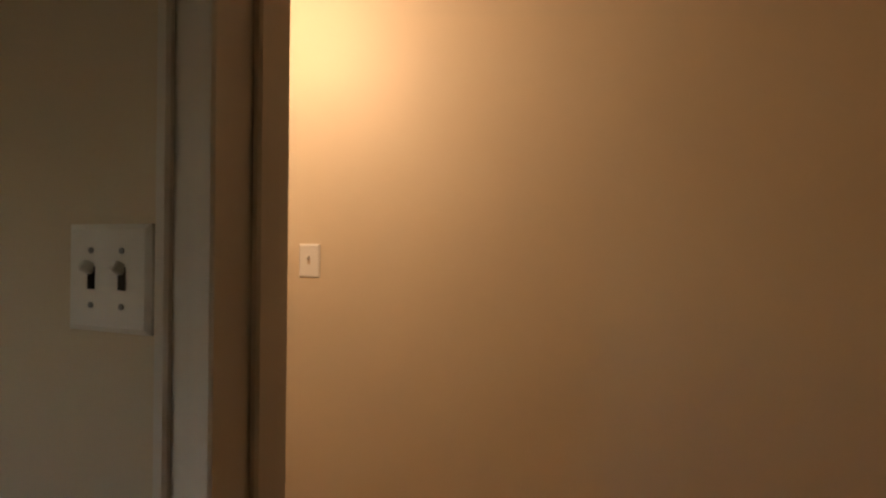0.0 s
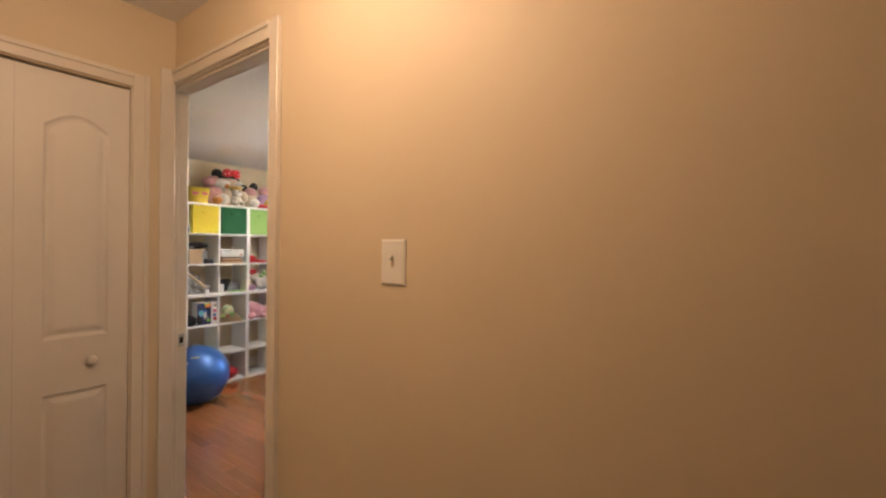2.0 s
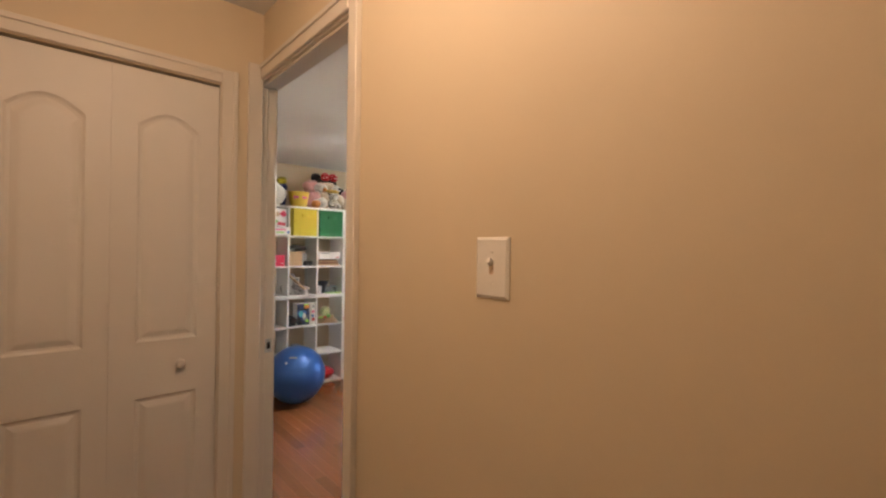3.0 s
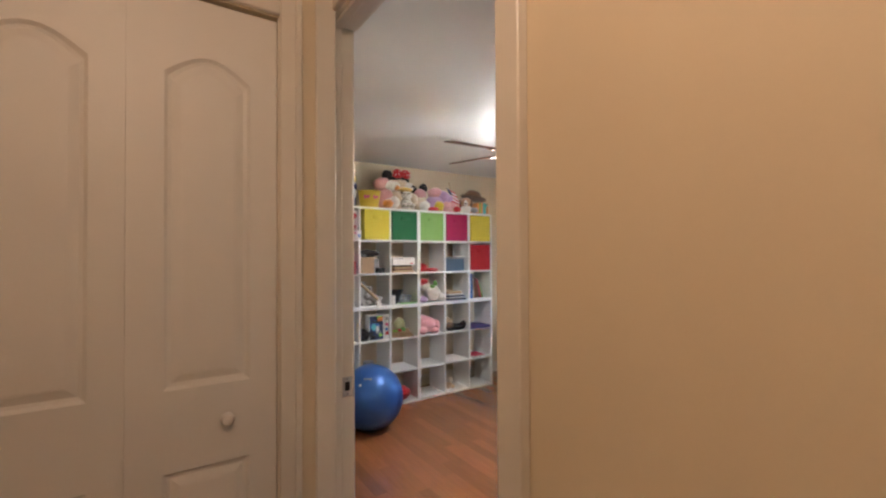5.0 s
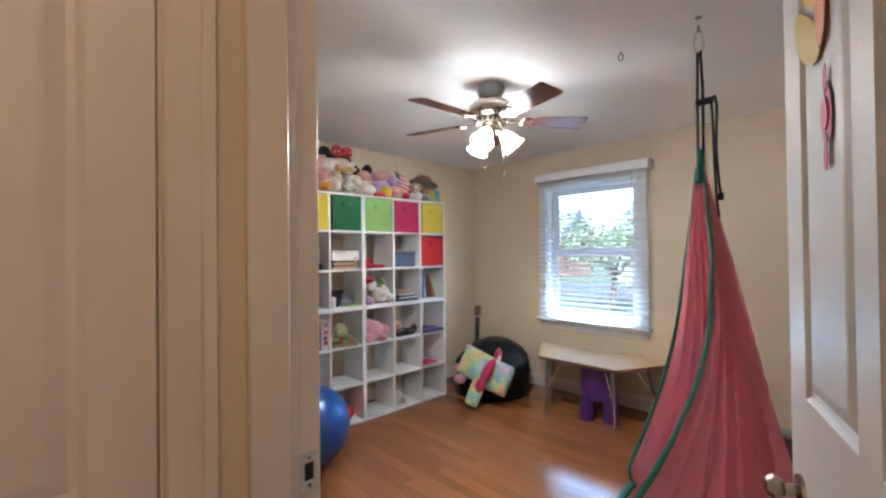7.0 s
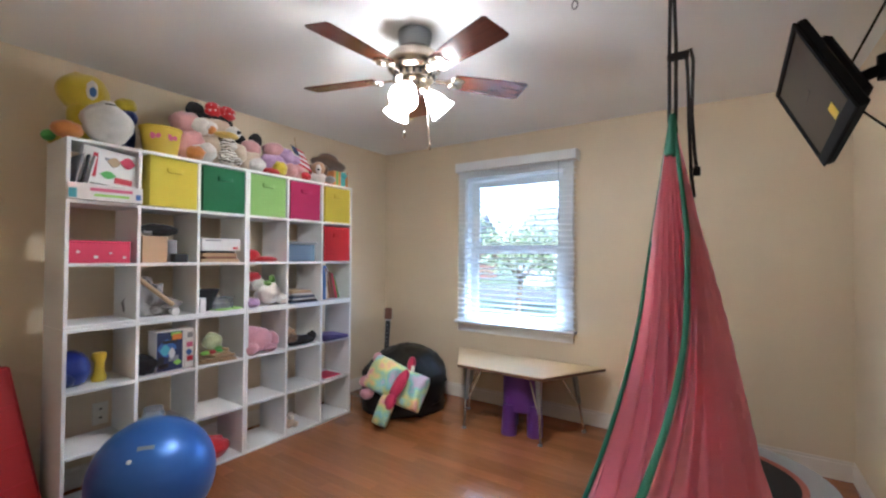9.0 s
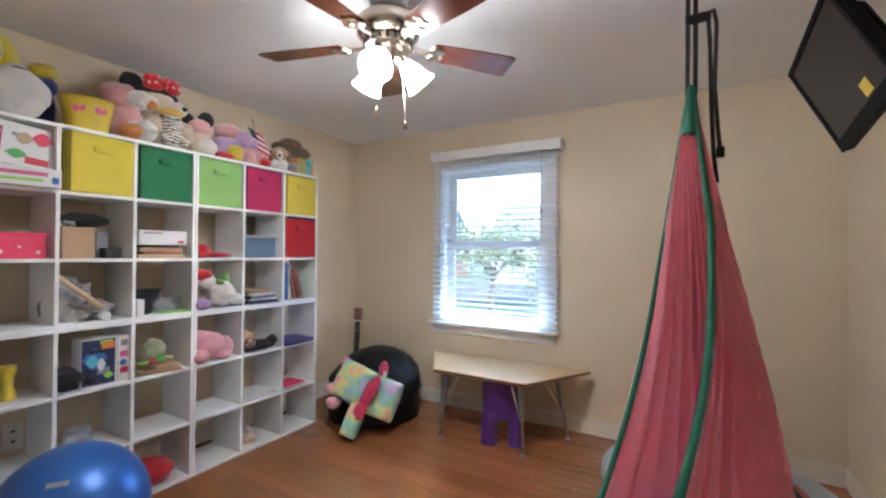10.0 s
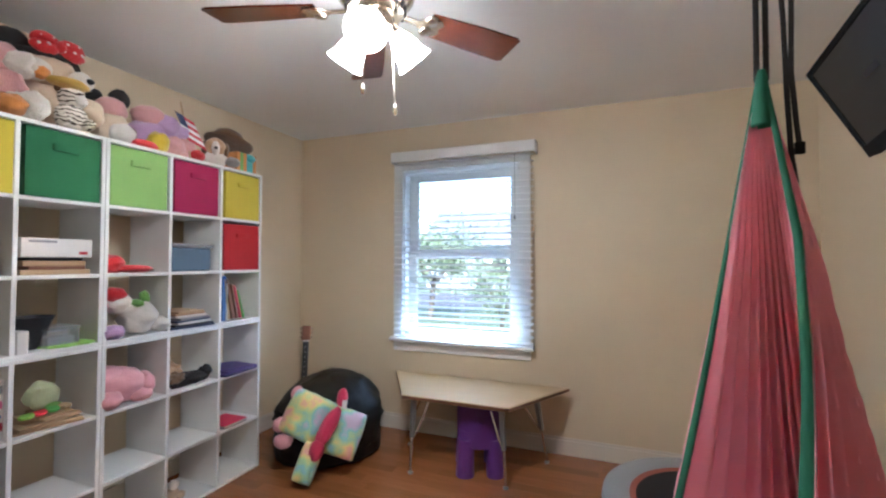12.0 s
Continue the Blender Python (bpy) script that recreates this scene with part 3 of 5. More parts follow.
def switch_plate(name, label, cx, y, cz, w, h, gangs, group=""):
    """A wall plate in the x-z plane, facing -y."""
    t = thing(name, label, "light switch", group, at=(cx, y, cz))
    bm = bmesh.new()
    own = bmesh.new()
    vs = [[own.verts.new((sx * (w / 2 - i), yy, sz * (h / 2 - i))) for sx, sz in ((-1, -1), (1, -1), (1, 1), (-1, 1))] for i, yy in ((0, 0), (0, -0.003), (0.006, -0.0065))]
    for a, b in zip(vs, vs[1:]):
        for k in range(4):
            own.faces.new((a[k], a[(k + 1) % 4], b[(k + 1) % 4], b[k]))
    own.faces.new(vs[-1])
    merge(bm, own)
    part("plate", bm, PLASTICWHITE, t)
    for g in range(gangs):
        x = (g - (gangs - 1) / 2) * 0.046
        part("slot", box(x - 0.0055, x + 0.0055, -0.0072, -0.006, -0.0125, 0.0125, 0.0004), FUR["cream"] if gangs == 1 else GAP, t)
        tb = box(x - 0.0042, x + 0.0042, -0.019, -0.006, -0.006, 0.006, 0.0015, m=Matrix.Translation((0, 0, 0.006)) @ Matrix.Rotation(radians(-28), 4, "X"))
        part("toggle", tb, PLASTICWHITE, t)
        for z in (-0.030, 0.030):
            part("screw", rod((x, -0.0062, z), (x, -0.0076, z), 0.0034, seg=10), PLASTICWHITE if gangs == 1 else STEEL, t)
    return t


switch_plate("light_switch", "white single toggle switch plate on the tan hall wall", 1.931, Y_HALL, 1.380, 0.084, 0.120, 1)
switch_plate("double_light_switch", "white double toggle switch plate beside the first doorway", 2.358, SY0, 1.390, 0.123, 0.118, 2)

hall_lamp = thing("ceiling_lamp", "small flush glass hall ceiling lamp, lit warm", "ceiling lamp", at=(HALL_LAMP[0], HALL_LAMP[1], HALL_H))
part("base", lathe(((0.001, 0), (0.09, 0), (0.085, -0.03), (0.03, -0.045), (0.001, -0.045)), 24), NICKEL, hall_lamp, smooth=True)
part("bulb_socket", lathe(((0.001, -0.045), (0.022, -0.045), (0.02, -0.09), (0.001, -0.09)), 16), PLASTICWHITE, hall_lamp, smooth=True)

closet = thing("closet_door", "white moulded folding closet door, closed", "door")
LW = (CY1 - CY0) / 2 - 0.001
# Leaves run from the jamb towards the first doorway, their faces to the hall
for k in range(2):
    y1 = CY1 - 0.005 - k * LW
    m = Matrix(((0, -1, 0, CX - 0.010), (1, 0, 0, y1 - LW + 0.001), (0, 0, 1, 0.012), (0, 0, 0, 1)))
    leaf = moulded_leaf(closet, "leaf", LW - 0.0006, CTOP - 0.021, 0.03, [(0.075, LW - 0.068, 1.055, 1.835, 0.05), (0.075, LW - 0.068, 0.16, 0.855, 0.0)], m, DOORWHITE)
knob = lathe(((0.001, 0.032), (0.012, 0.030), (0.017, 0.022), (0.016, 0.014), (0.009, 0.008), (0.010, 0.0), (0.001, 0.0)), 18)
part("knob", knob, DOORWHITE, closet, "small round white knob", True, Matrix.Translation((CX - 0.010, -0.557, 0.978)) @ Matrix.Rotation(radians(90), 4, "Y"))
structure("closet_floor", box(-0.1, CX - 0.05, -1.10, Y_HALL - 0.001, 0.0, 0.004), OAK, "closet floor")

# ---- bedroom door, standing open ----
door = thing("bedroom_door", "white moulded bedroom door standing open with paper stickers", "door", at=(DX1 - 0.004, Y_DOOR + 0.004, 0.012), turn=0)
ang = math.atan2(0.722, -0.242)
DWID = 0.752
dm = Matrix.Rotation(ang, 4, "Z") @ Matrix.Translation((0, 0, 0))
# local x runs from the hinge to the latch; the hall side looks to the local -y after a half turn
flip = dm @ Matrix(((1, 0, 0, 0), (0, -1, 0, 0), (0, 0, 1, 0), (0, 0, 0, 1)))
leaf = moulded_leaf(door, "leaf", DWID, DTOP - 0.022, 0.035, [(0.11, 0.345, 1.07, 1.86, 0.05), (0.415, 0.65, 1.07, 1.86, 0.05), (0.11, 0.345, 0.2, 0.90, 0), (0.415, 0.65, 0.2, 0.90, 0)], flip, DOORWHITE)
part("latch_plate", box(DWID - 0.001, DWID + 0.002, -0.030, -0.006, 0.86, 0.92, 0.0005), CHROME, door, "metal latch plate", m=dm)
kb = lathe(((0.001, 0.056), (0.015, 0.054), (0.023, 0.044), (0.021, 0.034), (0.012, 0.026), (0.011, 0.008), (0.030, 0.006), (0.031, 0.0), (0.001, 0.0)), 20)
part("door_knob", kb, NICKEL, door, "brushed metal knob", True, dm @ Matrix.Translation((DWID - 0.065, 0, 0.89)) @ Matrix.Rotation(radians(-90), 4, "X"))
for z in (0.2, 1.05, 1.85):
    part("hinge", rod((0, 0.004, z - 0.045), (0, 0.004, z + 0.045), 0.006), STEEL, door, m=dm)


def sticker(name, label, cx, cz, wings, mats):
    """A paper cut-out on the open door: outlines of (x, z)."""
    bm = bmesh.new()
    for k, (pts, idx, lift) in enumerate(wings):
        own = bmesh.new()
        f = own.faces.new([own.verts.new((cx + x, lift, cz + z)) for x, z in pts])
        g = bmesh.ops.extrude_face_region(own, geom=[f])
        bmesh.ops.translate(own, vec=(0, 0.0012, 0), verts=[v for v in g["geom"] if isinstance(v, bmesh.types.BMVert)])
        merge(bm, own, None, idx)
    base = Matrix.Translation((DX1 - 0.004, Y_DOOR + 0.004, 0.012)) @ dm
    tagged(part(name, bm, mats, None, label, m=base), "", "sticker")


def leafshape(w, h, lean=0.0, n=14):
    return [(w * math.cos(6.28318 * k / n) * (1 - 0.25 * math.sin(6.28318 * k / n)) + lean * math.sin(6.28318 * k / n), h * math.sin(6.28318 * k / n)) for k in range(n)]


sticker("paper_butterfly", "orange and yellow paper butterfly stuck on the white door", 0.56, 1.81, [(leafshape(0.075, 0.10, 0.03), 0, 0.002), ([(x + 0.03, z - 0.13) for x, z in leafshape(0.05, 0.06, 0.05)], 0, 0.0035), ([(x - 0.05, z - 0.05) for x, z in leafshape(0.025, 0.13)], 1, 0.005)], [CARD["yellow"], CARD["orange"]])
sticker("paper_cutout", "pink paper cut-out hanging on the white door", 0.50, 1.53, [(leafshape(0.022, 0.045, 0.0), 0, 0.002), ([(x, z + 0.052) for x, z in leafshape(0.008, 0.022)], 0, 0.0035), ([(x, z - 0.056) for x, z in leafshape(0.009, 0.028)], 0, 0.0035), ([(x, z) for x, z in leafshape(0.015, 0.025)], 1, 0.0048)], [CARD["pink"], CARD["crimson"]])

# ---- cube shelves ----
SX, SY, P, T = -1.70, 0.50, 0.305, 0.016


def organizer(y0, z0, group):
    t = thing("cube_organizer", "white laminate nine-cube shelf unit with open back", "shelf", group, at=(SX, y0, z0))
    w, d = 3 * P - 0.0015, 0.295
    for y in (0, w - T):
        part("side_panel", box(-d, 0, y, y + T, 0, w, 0.001), SHELFWHITE, t)
    part("top_panel", box(-d, 0, T, w - T, w - T, w, 0.001), SHELFWHITE, t)
    part("bottom_panel", box(-d, 0, T, w - T, 0, T, 0.001), SHELFWHITE, t)
    for k in (1, 2):
        part("divider", box(-d, -0.001, k * P - T / 2, k * P + T / 2, T, w - T, 0.001), SHELFWHITE, t)
    for k in (1, 2):
        for c in range(3):
            a = T if c == 0 else c * P + T / 2
            b = w - T if c == 2 else (c + 1) * P - T / 2
            part("shelf_board", box(-d, -0.0015, a, b, k * P - T / 2, k * P + T / 2, 0.001), SHELFWHITE, t)
    return t


for a in (0, 1):
    for b in (0, 1):
        organizer(SY + a * 3 * P, b * 3 * P, "stacked cube shelves")


def cube(c, r, dy=0.5, back=0.10):
    """A place on the shelf floor of column c, row r from the top: x behind the front edge, y across, z on the board."""
    return (SX - back, SY + (c + dy) * P, (5 - r) * P + T / 2 + (T / 2 if r in (5, 2) else 0) + 0.0005)


def fabric_bin(colour, word, c, r, turn=0.0, out=0.0):
    x, y, z = cube(c, r, 0.5, 0)
    t = thing("fabric_bin", word + " fabric bin with a pull handle in a shelf", "storage bin", "fabric bins", at=(x - 0.135 + out, y, z + 0.001), turn=turn)
    w, h = 0.132, 0.272
    bm = box(-w, w, -w, w, 0, h, 0)
    bm.normal_update()
    lid = max(bm.faces, key=lambda f: f.normal.z)
    bmesh.ops.inset_individual(bm, faces=[lid], thickness=0.005)
    bmesh.ops.translate(bm, vec=(0, 0, 0.006 - h), verts=bmesh.ops.extrude_discrete_faces(bm, faces=[lid])["faces"][0].verts)
    bmesh.ops.bevel(bm, geom=[e for e in bm.edges if max(v.co.x for v in e.verts) > w - 0.006 or max(v.co.z for v in e.verts) > h - 0.001], offset=0.0015, segments=2, affect="EDGES")
    for v in bm.verts:
        v.co.x += 0.006 * noise.noise(Vector((v.co.y * 6 + c, v.co.z * 6, r)))
    part("body", bm, BIN[colour], t)
    hb = slab([(w + 0.002, -0.046), (w + 0.006, -0.043), (w + 0.009, -0.030), (w + 0.011, 0), (w + 0.009, 0.030), (w + 0.006, 0.043), (w + 0.002, 0.046), (w - 0.002, 0.046), (w - 0.002, -0.046)], 0.190, 0.216, 0.0015)
    part("handle", hb, BIN[colour], t, smooth=True)


fabric_bin("yellow", "mustard yellow", 1, 0, 6, 0.012)
fabric_bin("green", "dark green", 2, 0, 1)
fabric_bin("lime", "light green", 3, 0, -1, 0.002)
fabric_bin("magenta", "magenta", 4, 0, 0)
fabric_bin("yellow", "mustard yellow", 5, 0, 2)
fabric_bin("red", "bright red", 5, 1, 0)


def carton(name, label, category, c, r, dy, back, w, d, h, mat, turn=0.0, up=0.0, tilt=0.0, marks=()):
    """A box of width w (along the shelf), depth d and height h. marks: (y, z, w, h, material) printed patches on its front."""
    x, y, z = cube(c, r, dy, back)
    t = thing(name, label, category, at=(x, y, z + up), turn=turn)
    if tilt:
        t.matrix_basis = t.matrix_basis @ Matrix.Rotation(radians(tilt), 4, "X")
    part("box", box(-d / 2, d / 2, -w / 2, w / 2, 0, h, 0.002), mat, t)
    for k, (my, mz, mw, mh, mm) in enumerate(marks):
        part("print", slab([(my + mw / 2 * math.cos(6.28318 * q / 12) * (1 + 0.2 * math.cos(q * 2.1)), mz + mh / 2 * math.sin(6.28318 * q / 12)) for q in range(12)] if mh > 0.03 and k % 2 else
             [(my - mw / 2, mz - mh / 2), (my + mw / 2, mz - mh / 2), (my + mw / 2, mz + mh / 2), (my - mw / 2, mz + mh / 2)], d / 2 - 0.001, d / 2 + 0.0007 + 0.0006 * k,
             m=Matrix(((0, 0, 1, 0), (1, 0, 0, 0), (0, 1, 0, 0), (0, 0, 0, 1)))), mm, t)
    return t


def plush(name, label, at, blobs, turn=0.0, category="stuffed toy", wob=0.10, scale=1.0, pieces=None):
    """A soft toy from (centre, radii, fur): one plain shape, or a part for each fur named in pieces."""
    if pieces:
        toy = thing(name, label, category, at=at, turn=turn)
        for k, piece in pieces.items():
            bm = bmesh.new()
            for c, r, key in blobs:
                if key == k:
                    r = (r, r, r) if isinstance(r, (int, float)) else r
                    ball(tuple(scale * v for v in c), tuple(scale * v for v in r), bm, 26, wob * 1.5 + 0.04)
            part(piece, bm, FUR_ALL[k], toy, smooth=True)
        return toy
    furs = []
    bm = bmesh.new()
    for c, r, k in blobs:
        if FUR_ALL[k] not in furs:
            furs.append(FUR_ALL[k])
        r = (r, r, r) if isinstance(r, (int, float)) else r
        ball(tuple(scale * v for v in c), tuple(scale * v for v in r), bm, 26, wob * 1.5 + 0.04, idx=furs.index(FUR_ALL[k]))
    return single(name, label, category, bm, furs, at, turn)


FUR_ALL = dict(FUR, tiger=TIGER, beak=cloth("plush_beak", (0.62, 0.40, 0.08)), darkblue=material("dark_blue_gloss", (0.018, 0.032, 0.20), 0.28, vary=0.08), glossyblue=CARD["blue"], glossywhite=CARD["white"])

# Column 1
bk = thing("magazine_stack", "leaning magazines and dark folders in a shelf cube", "magazines", at=cube(0, 0, 0.16, 0.09))
for k, (mm, a) in enumerate(((CARD["grey"], 20), (CARD["black"], 22), (CARD["white"], 24))):
    part("magazine", box(-0.1, 0.09, -0.004, 0.004, 0.002, 0.225, 0.001), mm, bk, m=pose(0, 0.022 * k - 0.025, 0.002, -0.5 * a, 0, 0))
carton("board_game", "long white board game box with printed front", "game box", 0, 0, 0.54, 0.09, 0.30, 0.25, 0.080, CARD["white"], -7, 0.0, 0, [(0.02, 0.053, 0.17, 0.016, CARD["pink"]), (0.02, 0.026, 0.14, 0.012, CARD["lime"]), (-0.13, 0.03, 0.03, 0.045, CARD["cyan"]), (0.13, 0.03, 0.022, 0.028, CARD["blue"])])
carton("puzzle_box", "white puzzle box with red and green pictures, leaning", "game box", 0, 0, 0.58, 0.05, 0.245, 0.04, 0.178, CARD["white"], 3, 0.088, -5, [(-0.07, 0.09, 0.02, 0.12, CARD["red"]), (0.07, 0.13, 0.06, 0.06, CARD["crimson"]), (0.06, 0.03, 0.08, 0.03, CARD["red"]), (-0.01, 0.05, 0.06, 0.04, CARD["green"]), (0.0, 0.13, 0.06, 0.012, CARD["grey"]), (0.01, 0.12, 0.05, 0.05, CARD["tan"])])
rb = carton("red_case", "red storage case with small white dots", "case", 0, 1, 0.47, 0.09, 0.255, 0.16, 0.105, CARD["crimson"], 0, 0, 0, [(-0.09, 0.055, 0.012, 0.012, CARD["white"]), (-0.02, 0.03, 0.016, 0.014, CARD["white"]), (0.04, 0.05, 0.010, 0.010, CARD["white"]), (0.10, 0.028, 0.013, 0.012, CARD["white"])])
part("lid", box(-0.083, 0.083, -0.13, 0.13, 0.098, 0.112, 0.004), CARD["crimson"], rb)
plush("blue_helmet", "shiny dark blue toy helmet in a shelf cube", cube(0, 3, 0.24, 0.13), [((0, 0, 0.085), (0.10, 0.07, 0.086), "darkblue"), ((0.06, -0.03, 0.05), (0.03, 0.03, 0.04), "navy")], category="helmet", wob=0.03)
yr = lathe(((0.001, 0), (0.030, 0), (0.034, 0.02), (0.022, 0.05), (0.022, 0.095), (0.034, 0.125), (0.030, 0.145), (0.001, 0.145)), 18)
single("yellow_spool", "yellow plastic toy spool in a shelf cube", "toy", yr, CARD["yellow"], cube(0, 3, 0.60, 0.13))
# Wall socket behind the open shelf
ot = thing("wall_socket", "white wall socket seen through the open shelf", "socket", at=(X_SHELF, 0.775, 0.372))
part("plate", box(0, 0.006, -0.038, 0.038, -0.062, 0.062, 0.002), PLASTICWHITE, ot)
for z in (-0.024, 0.024):
    part("outlet", box(0.006, 0.0085, -0.016, 0.016, z - 0.014, z + 0.014, 0.001), PLASTICWHITE, ot)
    part("slots", box(0.0085, 0.009, -0.008, 0.008, z - 0.004, z + 0.006), GAP, ot)

# Column 2
carton("cardboard_box", "plain tan cardboard box in a shelf cube", "box", 1, 1, 0.27, 0.08, 0.125, 0.13, 0.145, CARD["kraft"])
plush("black_pouch", "black pouch lying on a cardboard box", Vector(cube(1, 1, 0.40, 0.09)) + Vector((0, 0, 0.147)), [((0, 0, 0.035), (0.08, 0.10, 0.034), "black"), ((0.03, -0.06, 0.02), (0.03, 0.03, 0.02), "grey")], category="pouch")
bm = box(-0.04, 0.04, -0.03, 0.03, 0, 0.13, 0.006)
wp = single("plastic_pack", "grey clear plastic package with small parts", "package", bm, CARD["grey"], cube(1, 1, 0.66, 0.14), 8)
single("small_black_box", "small black box with a label", "box", box(-0.03, 0.03, -0.035, 0.035, 0, 0.05, 0.003), CARD["black"], cube(1, 1, 0.72, 0.045))
bagm = material("clear_bag", (0.56, 0.53, 0.51), 0.2, vary=0.25, scale=26, bump=0.9, fine=45, transmit=0.35)
bm = bmesh.new()
ball((0, -0.03, 0.09), (0.07, 0.085, 0.10), bm, 26, 0.6)
ball((0.02, 0.05, 0.045), (0.08, 0.08, 0.05), bm, 24, 0.5)
single("plastic_bag", "crumpled clear plastic bag full of toys", "bag", bm, bagm, cube(1, 2, 0.38, 0.13))
single("wooden_stick", "pale wooden roll leaning in a plastic bag", "stick", rod((0, -0.10, 0.22), (0.03, 0.07, 0.06), 0.012), CARD["tan"], cube(1, 2, 0.36, 0.05))
single("white_cup", "small white round toy in front of a bag", "toy", rod((-0.01, 0, 0.022), (0.03, 0, 0.022), 0.022), CARD["white"], cube(1, 2, 0.62, 0.035))
carton("toy_box", "toy carton with colourful pictures on a white side", "toy box", 1, 3, 0.66, 0.08, 0.20, 0.10, 0.225, CARD["white"], 0, 0.001, 0, [(-0.03, 0.1125, 0.135, 0.215, CARD["navy"]), (-0.045, 0.13, 0.085, 0.10, CARD["blue"]), (-0.075, 0.05, 0.03, 0.07, CARD["black"]), (-0.055, 0.12, 0.045, 0.06, CARD["cyan"]), (-0.01, 0.07, 0.05, 0.03, CARD["grey"]), (-0.02, 0.10, 0.03, 0.06, CARD["white"]), (-0.03, 0.165, 0.08, 0.018, CARD["black"]), (0.01, 0.045, 0.035, 0.032, CARD["lime"]),  (0.073, 0.1125, 0.05, 0.215, CARD["white"]), (0.075, 0.19, 0.03, 0.03, CARD["grey"]), (0.073, 0.135, 0.034, 0.028, CARD["pink"]), (0.07, 0.092, 0.03, 0.036, CARD["blue"]), (0.075, 0.055, 0.034, 0.030, CARD["red"]), (0.0, 0.205, 0.05, 0.02, CARD["lime"]), (0.005, 0.19, 0.05, 0.032, CARD["orange"])])
plush("black_bag", "soft black bag slumped in a shelf cube", cube(1, 3, 0.22, 0.09), [((0, 0, 0.05), (0.09, 0.06, 0.052), "black"), ((0.02, 0.07, 0.03), (0.05, 0.05, 0.03), "black")], category="bag")
jar = thing("plastic_jar", "small clear plastic jar with coloured bits", "jar", at=cube(1, 4, 0.36, 0.07))
part("body", lathe(((0.001, 0), (0.05, 0), (0.055, 0.02), (0.055, 0.085), (0.045, 0.10), (0.001, 0.10)), 20), CLEARPL, jar, smooth=True)
part("lid", lathe(((0.001, 0.10), (0.046, 0.10), (0.046, 0.115), (0.001, 0.115)), 20), CARD["grey"], jar, smooth=True)
part("label", box(0.048, 0.0565, -0.03, 0.01, 0.03, 0.075, 0.001), CARD["red"], jar)

# Column 3
stk = thing("book_stack", "stack of brown and tan books lying flat", "books", at=cube(2, 1, 0.46, 0.09))
z = 0.0
for k, (mm, h, w) in enumerate(((CARD["tan"], 0.020, 0.23), (CARD["brown"], 0.014, 0.20), (CARD["kraft"], 0.022, 0.21), (CARD["black"], 0.012, 0.19))):
    part("book", box(-0.10, 0.085 - 0.006 * k, -w / 2, w / 2, z, z + h, 0.002), mm, stk, m=pose(0, 0, 0, 0, 0, (-3, 2, -2, 4)[k]))
    z += h
carton("white_box", "flat white printed box on a stack of books", "box", 2, 1, 0.44, 0.08, 0.235, 0.18, 0.075, CARD["white"], -2, z + 0.001, 0, [(-0.05, 0.062, 0.09, 0.008, CARD["grey"]), (0.085, 0.018, 0.03, 0.012, CARD["red"])])
single("black_bowl", "black cone-shaped bowl in a shelf cube", "pot", lathe(((0.001, 0), (0.026, 0), (0.068, 0.11), (0.078, 0.13), (0.072, 0.13), (0.022, 0.02), (0.001, 0.018)), 24), CARD["black"], cube(2, 2, 0.30, 0.09))
tb = thing("plastic_tub", "clear plastic tub with a lid", "container", at=cube(2, 2, 0.58, 0.10))
part("body", box(-0.07, 0.06, -0.065, 0.065, 0, 0.07, 0.006), CLEARPL, tb)
part("lid", box(-0.075, 0.065, -0.07, 0.07, 0.07, 0.08, 0.003), CLEARPL, tb)
part("contents", box(-0.05, 0.04, -0.045, 0.05, 0.004, 0.040, 0.004), CARD["grey"], tb)
carton("white_card", "white folded card standing in a shelf cube", "card", 2, 2, 0.10, 0.05, 0.035, 0.10, 0.085, CARD["white"])
single("green_mat", "flat lime green plastic toy on the shelf", "toy", slab([(0.07 * math.cos(k / 2.228) * (0.8 + 0.25 * (k % 2)), 0.11 * math.sin(k / 2.228) * (0.8 + 0.25 * ((k + 1) % 2))) for k in range(14)], 0, 0.008, 0.001), CARD["lime"], cube(2, 2, 0.70, 0.065), smooth=False)
wt = thing("wooden_puzzle", "tan wooden puzzle pieces in a loose pile", "toy", at=cube(2, 3, 0.44, 0.09))
for k in range(5):
    part("board", box(-0.09, 0.085, -0.115 + 0.018 * k, 0.12 - 0.014 * k, 0.0, 0.007, 0.001), CARD["tan" if k % 2 else "kraft"], wt, m=pose(0.002 * k, 0.004 * k, 0.004 + 0.0105 * k, (1, -2, 2, -3, 4)[k], 0, (k * 37) % 29 - 14))
for k, key in enumerate(("lime", "red", "green", "tan")):
    part("puzzle_piece", slab([(0.022 * math.cos(q * 0.898 + k), 0.026 * math.sin(q * 0.898 + k)) for q in range(7)], 0, 0.009, 0.001), CARD[key], wt, m=pose(0.055, -0.07 + 0.042 * k, 0.060 + 0.002 * k, 6, 8, 20 * k))
plush("green_ball", "round pale green plush ball on a pile of wooden pieces", Vector(cube(2, 3, 0.50, 0.09)) + Vector((-0.03, 0, 0.060)), [((0, 0, 0.052), 0.055, "pistachio"), ((0.035, 0.02, 0.012), (0.02, 0.03, 0.012), "green")])
plush("red_cushion", "dark red round cushion lying in the lowest cube", cube(2, 5, 0.42, 0.10), [((0, 0, 0.065), (0.11, 0.115, 0.065), "red"), ((0.02, -0.09, 0.09), (0.05, 0.04, 0.05), "navy")], category="cushion")

